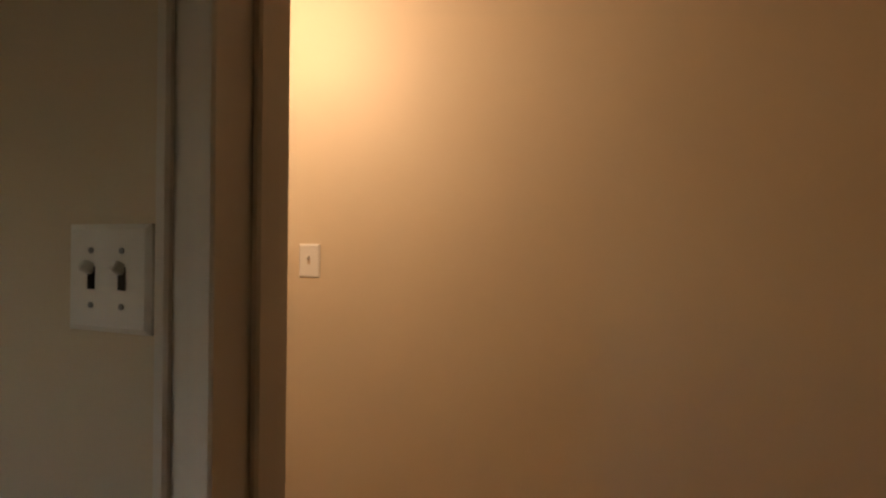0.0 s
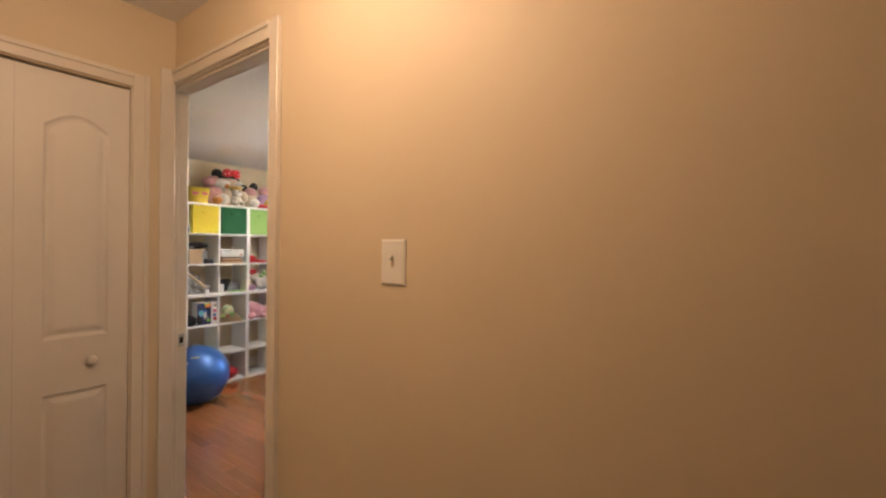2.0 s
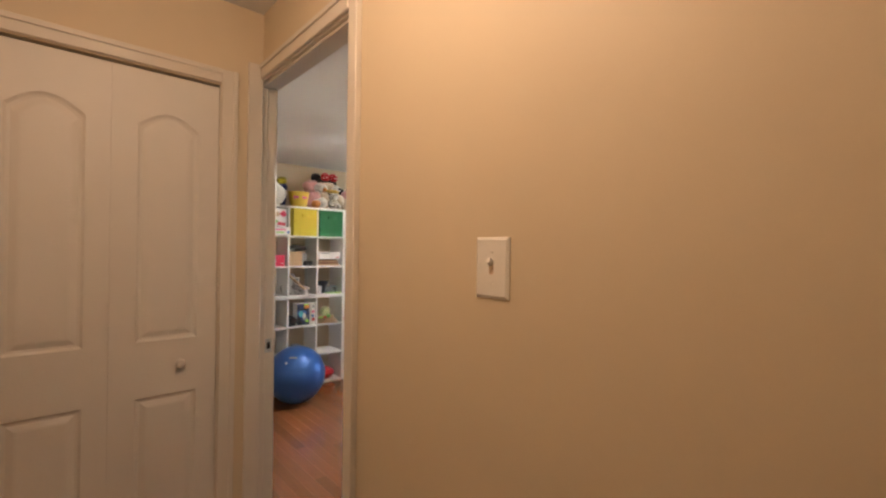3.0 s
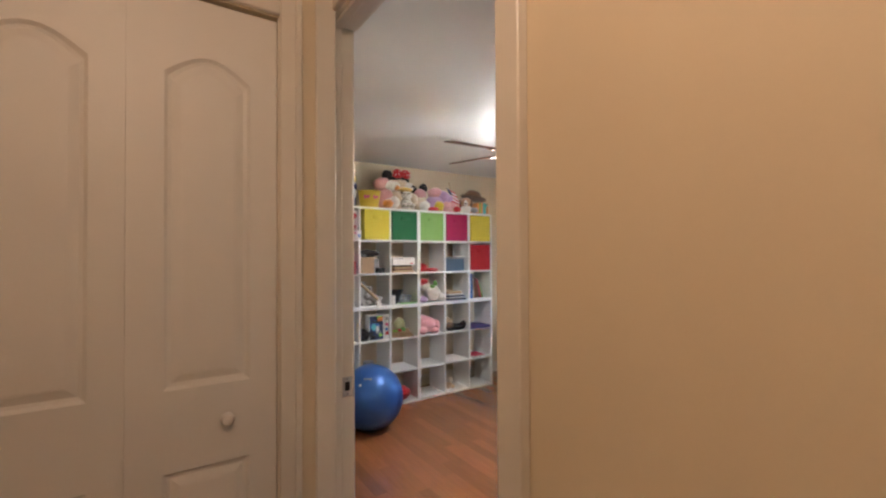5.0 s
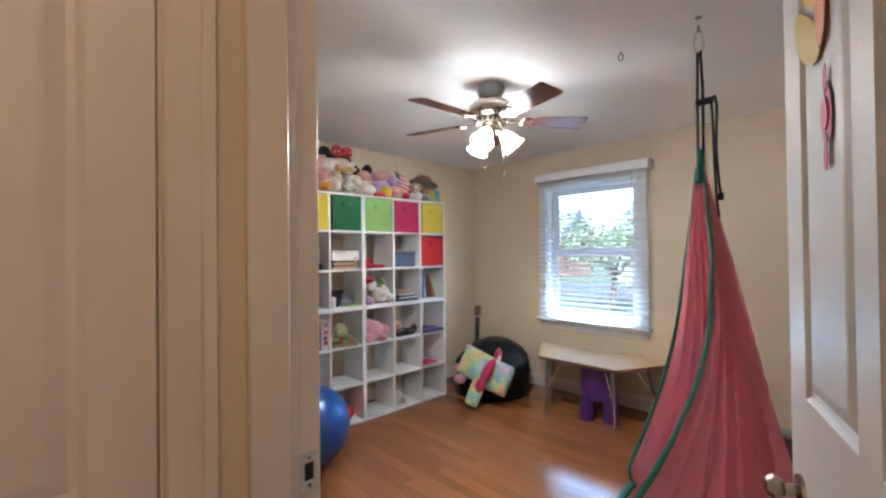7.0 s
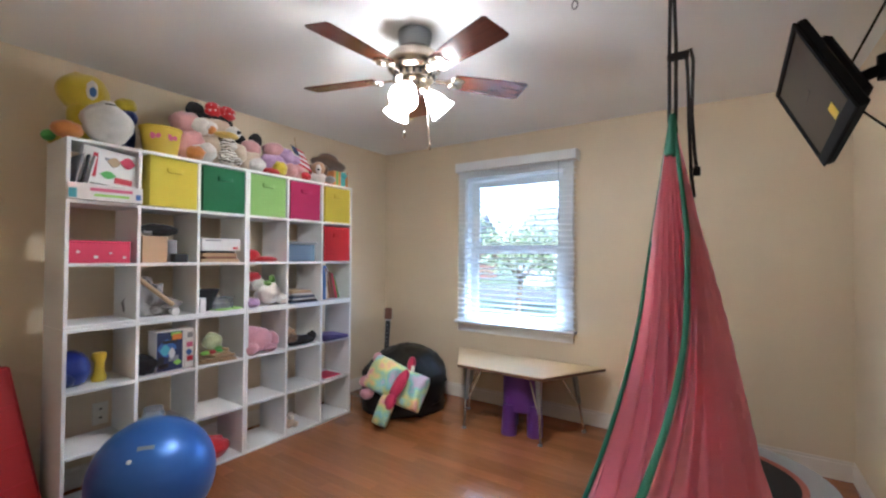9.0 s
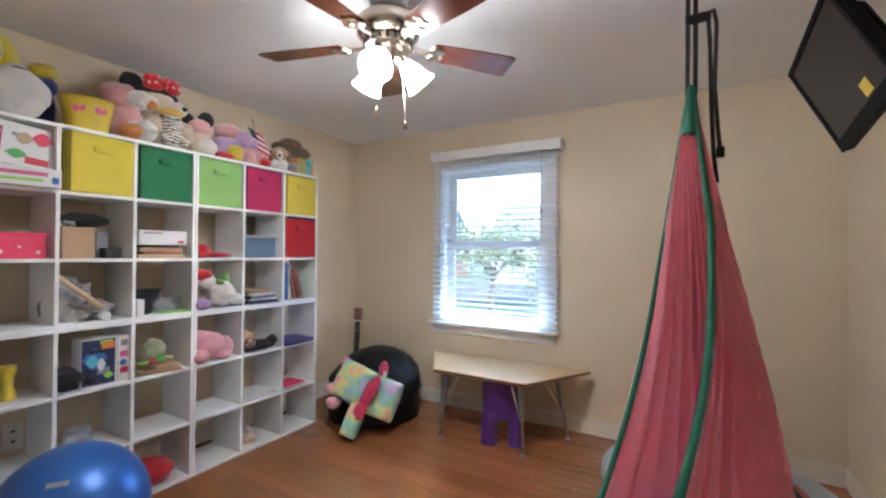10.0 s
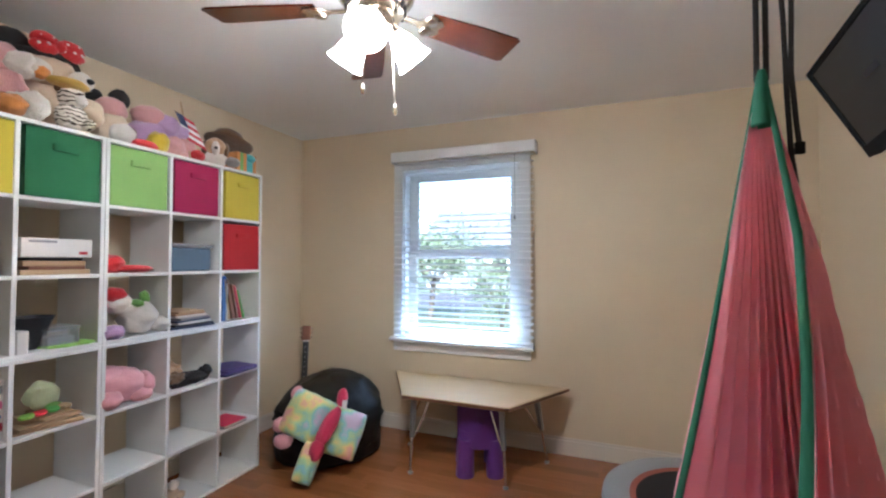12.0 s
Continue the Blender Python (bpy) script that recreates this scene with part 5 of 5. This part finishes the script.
def pod(u, v):
    """u: 0 at the near edge of the opening round the outside to 1 at the other edge; v: 0 at the top to 1 at the bottom."""
    d = v * 1.60
    s = min(d, 1.34)
    shut = 1.0 if d < 1.34 else math.sqrt(max(0.0, 1 - ((d - 1.34) / 0.27) ** 2))
    low = 1.2 * max(0.0, s - 0.6) ** 2
    near = Vector((0.045 * min(s / 0.4, 1) - 0.28 * low, -0.125 * s - 0.45 * low, 0))
    far = Vector((-0.150 * s - 0.10 * low, 0.072 * s - 0.30 * low, 0))
    side, back = Vector((0.175 * s, -0.052 * s, 0)), Vector((0.12 * s, 0.18 * s, 0))
    ring = [2 * near - side.lerp(near, 0.4), near, side, back, far, 2 * far - back.lerp(far, 0.4)]
    k = min(int(u * 3), 2)
    w = u * 3 - k
    a, b, c, e = ring[k], ring[k + 1], ring[k + 2], ring[k + 3]
    p = 0.5 * (2 * b + (c - a) * w + (2 * a - 5 * b + 4 * c - e) * w * w + (3 * b - a - 3 * c + e) * w ** 3)
    fold = 1 + (0.40 * (1 - 2 * abs(math.sin(60 * u + 1.3 * math.sin(3 * v + 5 * u)))) + 0.07 * math.sin(131 * u + 1 + 4 * v) + 0.05 * math.sin(37 * u - 2 * v)) * min(1, 3 * v + 0.2) * (1 - 0.5 * v) * math.sin(math.pi * u) ** 0.3
    mid = Vector((0.06 * s, -0.02 * s, 0))
    p = mid + (p - mid) * fold * (0.06 + 0.94 * shut)
    o = Vector((0.010 * math.cos(4.4 * u - 1.1), 0.010 * math.sin(4.4 * u - 1.1), AZ - 0.02 - d))
    return p + o


NU, NV = 300, 44
hb = bmesh.new()
grid = [[hb.verts.new(pod(i / NU, (j / NV))) for i in range(NU + 1)] for j in range(NV + 1)]
for j in range(NV):
    for i in range(NU):
        hb.faces.new((grid[j][i], grid[j][i + 1], grid[j + 1][i + 1], grid[j + 1][i]))
# The seat: cloth across the lower part of the opening
VS = 39
for j in range(VS, NV):
    def lip(j, k):
        p, q = grid[j][NU].co, grid[j][0].co
        w = k / 24
        o = p.lerp(q, w)
        out = Vector((-0.75, -0.66, 0)) * 0.05 * math.sin(math.pi * w) * math.sqrt(max(0.0, 1 - ((j - VS) / (NV - VS)) ** 2))
        return o + out
    rows = [[grid[jj][NU]] + [hb.verts.new(lip(jj, k)) for k in range(1, 24)] + [grid[jj][0]] for jj in (j, j + 1)]
    for k in range(24):
        hb.faces.new((rows[0][k], rows[0][k + 1], rows[1][k + 1], rows[1][k]))
bmesh.ops.remove_doubles(hb, verts=hb.verts, dist=0.0008)
pod_ob = part("pod", hb, PINKCLOTH, hammock, "pink gathered cotton pod", True)
sol = pod_ob.modifiers.new("thickness", "SOLIDIFY")
sol.thickness = 0.003
for u in (0.0, 1.0):
    pts = [pod(u, k / 40 * VS / NV) for k in range(41)]
    part("binding", tube(pts, 0.014 if u == 0 else 0.009, flat=0.45, thin_start=0.4), GREENCLOTH, hammock, "green fabric edge", True)
p0, q0 = pod(1.0, VS / NV), pod(0.0, VS / NV)
lippts = []
for k in range(25):
    w = k / 24
    lippts.append(p0.lerp(q0, w) + Vector((-0.75, -0.66, 0)) * 0.05 * math.sin(math.pi * w))
part("binding", tube(lippts, 0.018, flat=0.8), GREENCLOTH, hammock, "green fabric edge", True)
part("gather", lathe(((0.001, 0.02), (0.008, 0.018), (0.013, 0.0), (0.017, -0.05), (0.022, -0.09), (0.025, -0.12), (0.020, -0.125), (0.001, -0.06)), 16, m=Matrix.Translation((0, 0, AZ - 0.01))), GREENCLOTH, hammock, "green gathered cloth top", True)
part("seat_cushion", ball((0.02, -0.08, 0.30), (0.17, 0.17, 0.045), wob=0.1), GREENCLOTH, hammock, "green inflated seat", True)

# ---- television on the wall arm ----
tv = thing("television", "small black flat television tilted on a wall arm", "television")
ta, tbv, tcv = Vector((1.050, 2.133, 1.975)), Vector((1.187, 2.108, 1.646)), Vector((1.066, 1.709, 2.072))
ux = (tcv - ta).normalized()
nz = (tbv - ta).cross(tcv - ta).normalized()
if nz.x > 0:
    nz = -nz
uy = nz.cross(ux).normalized()
if uy.z < 0:
    uy = -uy
tm = Matrix(((ux.x, uy.x, nz.x, ta.x), (ux.y, uy.y, nz.y, ta.y), (ux.z, uy.z, nz.z, ta.z), (0, 0, 0, 1)))
TW, TH = 0.46, 0.372
part("body", box(0, TW, -TH, 0, -0.035, -0.002, 0.006), BLACKPL, tv, m=tm)
for x0, x1, y0, y1 in ((0, TW, -0.018, 0), (0, TW, -TH, -TH + 0.042), (0, 0.016, -TH + 0.042, -0.018), (TW - 0.016, TW, -TH + 0.042, -0.018)):
    part("bezel", box(x0, x1, y0, y1, -0.002, 0.006, 0.0015), BLACKPL, tv, m=tm)
scr = part("screen", box(0.016, TW - 0.016, -TH + 0.042, -0.018, -0.002, 0.001), SCREEN, tv, m=tm)
GHOST = material("dim_screen_print", (0.03, 0.03, 0.04), 0.12, vary=0.1, bump=0.0)
for x0, x1, y0, y1 in ((0.19, 0.26, -0.172, -0.150),):
    part("screen_mark", box(x0, x1, y0, y1, 0.001, 0.0016), GHOST, scr)
part("energy_label", box(TW - 0.165, TW - 0.115, -TH + 0.052, -TH + 0.098, 0.001, 0.0022), CARD["yellow"], tv, "yellow energy label", m=tm)
part("back_shell", box(0.05, TW - 0.05, -TH + 0.05, -0.06, -0.085, -0.035, 0.015), BLACKPL, tv, m=tm)
hub = tm @ Vector((TW / 2, -TH / 2, -0.085))
part("arm", rod(hub, (1.33, 1.86, 1.93), 0.02), BLACKPL, tv)
part("arm", rod((1.33, 1.86, 1.93), (1.46, 1.70, 1.93), 0.018), BLACKPL, tv)
part("arm_joint", rod((1.33, 1.86, 1.89), (1.33, 1.86, 1.97), 0.028), BLACKPL, tv)
part("wall_bracket", box(X_RIGHT - 0.018, X_RIGHT, 1.65, 1.75, 1.84, 2.02, 0.004), BLACKPL, tv)
part("cable", tube([hub + Vector((0.02, -0.02, 0.05)), (1.30, 1.72, 2.10), (1.36, 1.68, 2.16), (1.43, 1.62, 2.13), (1.44, 1.55, 1.9)], 0.004), BLACKPL, tv, smooth=True)
part("cable", tube([hub + Vector((0.02, 0.0, -0.05)), (1.32, 1.80, 1.70), (1.37, 1.74, 1.72), (1.38, 1.72, 1.88)], 0.004), BLACKPL, tv, smooth=True)

# ---- table, chair, bean bag ----
table = thing("trapezoid_table", "low trapezoid activity table with wood laminate top", "table")
TT = 0.464
outl = [(-1.135, 3.10), (0.118, 3.10), (-0.165, 2.58), (-0.825, 2.58)]
part("tabletop", slab(outl, TT - 0.024, TT, 0.003), MAPLE, table)
edge = [(x + (0.002 if x > -0.5 else -0.002), y + (0.002 if y > 2.8 else -0.002)) for x, y in outl]
part("edge_band", slab(edge, TT - 0.021, TT - 0.004, 0.001), BROWNEDGE, table, "dark brown edge band")
for (fx, fy), (tx, ty) in (((-0.770, 2.585), (-0.775, 2.645)), ((-0.190, 2.615), (-0.225, 2.66)), ((-0.015, 3.02), (-0.085, 3.0)), ((-0.945, 2.95), (-0.92, 2.97))):
    p, q = Vector((tx, ty, TT - 0.024)), Vector((fx, fy, 0.012))
    leg = part("leg", rod(p, p.lerp(q, 0.55), 0.021, 0.015, seg=4), STEEL, table, "grey steel leg with chrome foot")
    part("foot", rod(p.lerp(q, 0.50), q, 0.010, 0.009), CHROME, leg, smooth=True)
    part("glide", rod(q, (fx, fy, 0.0), 0.013, 0.015), STEEL, leg, smooth=True)
    cxy = Vector((-0.5, 2.83, 0))
    dv = (cxy - Vector((tx, ty, 0))).normalized()
    part("brace", tube([p + dv * 0.10, p + dv * 0.09 - Vector((0, 0, 0.05)), p.lerp(q, 0.45) + dv * 0.035, p.lerp(q, 0.53) + dv * 0.012, p.lerp(q, 0.5)], 0.006), CHROME, leg, smooth=True)

chair = thing("child_chair", "purple plastic child chair pushed under the table", "chair", at=(-0.395, 2.79, 0), turn=20)
part("seat", slab([(0.135 * math.copysign(abs(math.cos(t)) ** 0.6, math.cos(t)), 0.02 + 0.135 * math.copysign(abs(math.sin(t)) ** 0.6, math.sin(t))) for t in [6.28318 * k / 28 for k in range(28)]], 0.20, 0.275, 0.012), PURPLE, chair, smooth=True)
outer = [(0.150 * math.sin(t), 0.035 - 0.165 * math.cos(t)) for t in [-1.25 + 2.5 * k / 14 for k in range(15)]]
inner = [(0.118 * math.sin(t), 0.035 - 0.130 * math.cos(t)) for t in [1.25 - 2.5 * k / 14 for k in range(15)]]
part("backrest", slab(outer + inner, 0.165, 0.435, 0.010), PURPLE, chair, smooth=True)
for x, y in ((-0.085, -0.075), (0.085, -0.075), (-0.085, 0.10), (0.085, 0.10)):
    part("leg", rod((x * 1.08, y * 1.08, 0), (x, y, 0.215), 0.055, 0.050, seg=20), PURPLE, chair, smooth=True)

bm = bmesh.new()
bmesh.ops.create_uvsphere(bm, u_segments=48, v_segments=32, radius=1)
for v in bm.verts:
    c = v.co.copy()
    s = 1 + 0.06 * noise.noise(c * 2.1) + 0.035 * noise.noise(c * 5.0)
    seam = 1 - 0.03 * abs(math.sin(3 * math.atan2(c.y, c.x))) ** 12
    s += 0.03 * noise.noise(c * 9.0) + 0.05 * max(0.0, noise.noise(Vector((c.x * 2, c.y * 2, c.z * 7))))
    wide = 0.96 / math.sqrt(1 - min(0.5, c.z * c.z)) if c.z < 0 else 1 - 0.04 * (1 - c.z)
    v.co = Vector((c.x * 0.375 * s * seam * wide, c.y * 0.365 * s * seam * wide, max(-0.205, c.z * 0.285 * s)))
    if c.z > 0.1:
        v.co.z += 0.05 * c.z * (c.y + 0.3)
bean = thing("bean_bag", "slumped black vinyl bean bag chair in the corner", "bean bag", at=(-1.46, 2.73, 0.206))
part("bag", bm, VINYL, bean, smooth=True)
tagp = part("tag", box(0.10, 0.13, -0.30, -0.295, 0.155, 0.19), CARD["white"], bean, "white sewn tag")

RB = bpy.data.materials.new("rainbow_plush")
RB.use_nodes = True
rn, rl = RB.node_tree.nodes, RB.node_tree.links.new
rc, rnoise, rr = rn.new("ShaderNodeTexCoord"), rn.new("ShaderNodeTexNoise"), rn.new("ShaderNodeValToRGB")
rnoise.inputs["Scale"].default_value, rnoise.inputs["Detail"].default_value = 6.5, 3.0
rl(rc.outputs["Object"], rnoise.inputs[0])
rl(rnoise.outputs[0], rr.inputs[0])
for k, (p, c) in enumerate(((0.32, (0.76, 0.33, 0.40)), (0.42, (0.78, 0.66, 0.26)), (0.50, (0.50, 0.68, 0.34)), (0.57, (0.28, 0.60, 0.60)), (0.68, (0.58, 0.48, 0.64)))):
    e = rr.color_ramp.elements[k] if k < 2 else rr.color_ramp.elements.new(p)
    e.position, e.color = p, (*c, 1)
rb1 = rn["Principled BSDF"]
rb1.inputs["Roughness"].default_value, rb1.inputs["Sheen Weight"].default_value = 0.95, 0.4
rl(rr.outputs[0], rb1.inputs["Base Color"])
rfine, rbump = rn.new("ShaderNodeTexNoise"), rn.new("ShaderNodeBump")
rfine.inputs["Scale"].default_value = 160
rbump.inputs["Strength"].default_value, rbump.inputs["Distance"].default_value = 0.7, 0.006
rl(rc.outputs["Object"], rfine.inputs[0])
rl(rfine.outputs[0], rbump.inputs["Height"])
rl(rbump.outputs[0], rb1.inputs["Normal"])
def cushion(bm, cx, y, cz, w, h, t, turn, idx):
    """A stuffed square with pointed corners, upright in x and z."""
    own = bmesh.new()
    n = 22
    sheets = []
    for side in (-1, 1):
        rows = []
        for a in range(n + 1):
            row = []
            for b in range(n + 1):
                p, q = 2 * a / n - 1, 2 * b / n - 1
                fat = max(0.0, (1 - p ** 4) * (1 - q ** 4)) ** 0.5
                pinch = 1 - 0.10 * (1 - q * q) * abs(p) ** 3
                pinch2 = 1 - 0.10 * (1 - p * p) * abs(q) ** 3
                bump = 1 + 0.14 * noise.noise(Vector((p * 2.1 + cx * 9, q * 2.1, side)))
                soft = 1 - 0.13 * p * p * q * q + 0.035 * noise.noise(Vector((p * 3 + cz * 7, q * 3, 2.5)))
                row.append(own.verts.new((p * w / 2 * pinch * soft, side * t / 2 * fat * bump, q * h / 2 * pinch2 * soft)))
            rows.append(row)
        for a in range(n):
            for b in range(n):
                own.faces.new((rows[a][b], rows[a + 1][b], rows[a + 1][b + 1], rows[a][b + 1]))
    bmesh.ops.remove_doubles(own, verts=own.verts, dist=0.0005)
    merge(bm, own, Matrix.Translation((cx, y, cz)) @ Matrix.Rotation(radians(turn), 4, "Y"), idx)


pt = thing("rainbow_plush_pillow", "rainbow pastel plush pillow pet leaning on the bean bag", "stuffed toy")
for name, spec in (("head", (-0.07, 0.0, 0.03, 0.32, 0.31, 0.17, 20)), ("body", (0.15, 0.03, -0.05, 0.26, 0.31, 0.15, 14)), ("leg", (-0.005, -0.07, -0.22, 0.13, 0.25, 0.10, 14))):
    bm = bmesh.new()
    cushion(bm, *spec, 0)
    part(name, bm, RB, pt, smooth=True)
for name, c, r, turn, key in (("wing", (0.095, -0.095, -0.03), (0.048, 0.034, 0.13), 24, "hotpink"), ("wing_tip", (0.050, -0.105, -0.15), (0.046, 0.032, 0.06), 10, "hotpink"), ("tail", (0.12, 0.04, 0.15), (0.035, 0.03, 0.06), 0, "hotpink"),
                              ("ear", (-0.235, -0.01, -0.02), (0.05, 0.035, 0.045), 0, "rose"), ("ear", (-0.20, -0.01, -0.11), (0.06, 0.04, 0.045), 0, "rose"), ("ear", (-0.165, 0.0, 0.17), (0.04, 0.03, 0.045), 0, "rose")):
    part(name, ball((0, 0, 0), r, None, 20, 0.12), FUR[key], pt, smooth=True, m=Matrix.Translation(c) @ Matrix.Rotation(radians(turn), 4, "Y"))
part("tag", box(0.135, 0.165, 0.0, 0.003, 0.085, 0.135, 0.0005), CARD["white"], pt, "white sewn tag")
pt.matrix_basis = pose(-1.285, 2.375, 0.305, -22, 0, 16) @ Matrix.Scale(0.98, 4)

# Small guitar in the corner behind the bean bag
gt = thing("ukulele", "small dark guitar standing in the corner", "guitar", at=(-1.83, 2.93, 0))
gt.matrix_basis = gt.matrix_basis @ Matrix.Rotation(radians(22), 4, "Z") @ Matrix.Rotation(radians(-7), 4, "X")
part("body", slab([(0.13 * math.sin(a) * (1 - 0.22 * math.cos(a) - 0.18 * math.cos(2 * a)), 0.17 - 0.17 * math.cos(a)) for a in [6.28318 * k / 32 for k in range(32)]], -0.07, 0.0, 0.006, m=Matrix(((1, 0, 0, 0), (0, 0, -1, -0.07), (0, 1, 0, 0), (0, 0, 0, 1)))), CARD["brown"], gt, smooth=True)
part("neck", box(-0.021, 0.021, -0.085, -0.06, 0.30, 0.655, 0.004), CARD["black"], gt)
for k in range(8):
    part("fret_dot", rod((0, -0.085, 0.36 + 0.036 * k), (0, -0.0875, 0.36 + 0.036 * k), 0.004, seg=8), CARD["white"], gt)
part("nut", box(-0.022, 0.022, -0.088, -0.062, 0.655, 0.664), CARD["white"], gt)
part("headstock", box(-0.032, 0.032, -0.082, -0.066, 0.664, 0.775, 0.004), CARD["brown"], gt)
for s in (-1, 1):
    for k in range(3):
        part("tuning_peg", ball((0.042 * s, -0.074, 0.69 + 0.032 * k), (0.010, 0.006, 0.009), seg=10), CHROME, gt)

# ---- exercise ball, trampoline, folding mat ----
eb = thing("exercise_ball", "large blue shiny exercise ball on the floor", "exercise ball", at=(-1.335, 0.742, 0.256))
bm = bmesh.new()
bmesh.ops.create_uvsphere(bm, u_segments=96, v_segments=64, radius=0.256)
for v in bm.verts:
    v.co *= 1 + 0.0012 * math.sin(v.co.z * 420) * (1 if abs(v.co.z) < 0.2 else 0)
part("skin", bm, BALLBLUE, eb, smooth=True)
part("valve", lathe(((0.001, 0.004), (0.009, 0.003), (0.011, 0), (0.001, 0)), 14, m=look((0, 0, 0), (-0.55, 0.6, -0.6)) @ Matrix.Translation((0, 0, 0.2545))), CARD["white"], eb)
lb = look((0, 0, 0), (-0.56, 0.36, -0.75))
part("label", box(-0.032, 0.032, -0.010, 0.010, 0.2525, 0.2565, 0.002, m=lb), CARD["grey"], eb, "pale printed label")

tr = thing("mini_trampoline", "mini trampoline with grey skirt and black mat", "trampoline", at=(0.81, 2.38, 0))
R = 0.47
part("mat", lathe(((0.001, 0.215), (R - 0.11, 0.215), (R - 0.11, 0.208), (0.001, 0.208)), 48), BLACKFAB, tr, "black jumping mat")
part("trim", lathe(((R - 0.13, 0.216), (R - 0.105, 0.222), (R - 0.10, 0.218), (R - 0.12, 0.210)), 48, hollow=True), cloth("orange_piping", (0.35, 0.07, 0.03)), tr, "red-brown piping", True)
part("skirt", lathe(((R - 0.108, 0.219), (R - 0.05, 0.232), (R + 0.012, 0.222), (R + 0.018, 0.19), (R + 0.010, 0.175), (R - 0.02, 0.20)), 56, hollow=True), cloth("grey_skirt", (0.30, 0.31, 0.32), rough=0.6), tr, "grey padded skirt", True)
part("rim", tube([(R * math.cos(a), R * math.sin(a), 0.205) for a in [6.28318 * k / 40 for k in range(41)]], 0.013), STEEL, tr, smooth=True)
for k in range(6):
    a = 6.28318 * (k + 0.4) / 6
    lg = part("leg", rod((R * 0.97 * math.cos(a), R * 0.97 * math.sin(a), 0.2), (R * 0.98 * math.cos(a), R * 0.98 * math.sin(a), 0.012), 0.013), STEEL, tr, smooth=True)
    part("rubber_foot", rod((R * 0.98 * math.cos(a), R * 0.98 * math.sin(a), 0.02), (R * 0.98 * math.cos(a), R * 0.98 * math.sin(a), 0), 0.018), BLACKPL, lg, smooth=True)

REDV = material("red_vinyl", (0.42, 0.02, 0.028), 0.42, vary=0.08, scale=6, bump=0.1)
mat_t = thing("folding_mat", "red vinyl folding gym mat leaning on the wall", "gym mat", at=(-1.80, 0.205, 0), turn=0)
mat_t.matrix_basis = mat_t.matrix_basis @ Matrix.Rotation(radians(-9), 4, "Y") @ Matrix.Rotation(radians(9), 4, "X")
for k in range(3):
    part("panel", box(-0.05 * k - 0.046, -0.05 * k, -0.28, 0.28, 0.004, 0.725, 0.012), REDV, mat_t)
for z in (0.18, 0.36, 0.54):
    part("seam", box(-0.001, 0.0015, -0.275, 0.275, z, z + 0.004), CARD["red"], mat_t)

# ---- floors, laid board by board ----
floor = structure("floor", box(X_SHELF, X_RIGHT, Y_DOOR - 0.06, Y_WIN, -0.05, -0.0125), GAP, "polished orange oak strip floor")
PW = 0.0757
rng = random.Random(11)
LENS = (0.62, 0.78, 0.93, 1.12)


def board_mesh(length, w):
    bm = box(0.0003, length - 0.0003, 0.0002, w - 0.0002, -0.012, 0, 0.0005)
    return mesh("plank", bm, OAK)


boards = {n: board_mesh(n, PW) for n in LENS}
y = Y_DOOR - 0.06
while y < Y_WIN - 0.01:
    x = X_SHELF - rng.uniform(0.0, 0.55)
    while x < X_RIGHT:
        n = rng.choice(LENS)
        x0, x1 = max(x, X_SHELF), min(x + n, X_RIGHT)
        if x1 - x0 > 0.01:
            b = new("plank", boards[n])
            b.parent, b.location = floor, (x0, y, rng.uniform(-0.00015, 0))
            b.scale.x = (x1 - x0) / n
        x += n
    y += PW
y = Y_DOOR - 0.06 - PW
hv, hf = [], []
while y > -3.4:
    x = -0.2 - rng.uniform(0, 0.5)
    while x < 4.3:
        n = rng.choice(LENS)
        n0 = len(hv)
        x0, x1 = max(x, -0.2 if y > -1.25 else 1.2), min(x + n, 4.3)
        if x1 - x0 < 0.01:
            x += n
            continue
        hv += [(x0 + 0.0004, y + 0.0004, 0), (x1 - 0.0004, y + 0.0004, 0), (x1 - 0.0004, y + PW - 0.0004, 0), (x0 + 0.0004, y + PW - 0.0004, 0), (x0, y, -0.012), (x1, y, -0.012), (x1, y + PW, -0.012), (x0, y + PW, -0.012)]
        hf += [tuple(n0 + i for i in q) for q in ((0, 1, 2, 3), (0, 4, 5, 1), (1, 5, 6, 2), (2, 6, 7, 3), (3, 7, 4, 0))]
        x += n
    y -= PW
me = bpy.data.meshes.new("floor_hall")
me.from_pydata(hv, [], hf)
me.materials.append(OAK)
tagged(new("floor_hall", me), "polished oak strip floor of the hall", kind="structure")
bm = box(-0.2, 4.4, -1.25, Y_DOOR - 0.06, -0.06, -0.0125)
box(1.2, 4.4, -3.5, -1.25, -0.06, -0.0125, bm=bm)
structure("subfloor", bm, GAP, "dark subfloor")
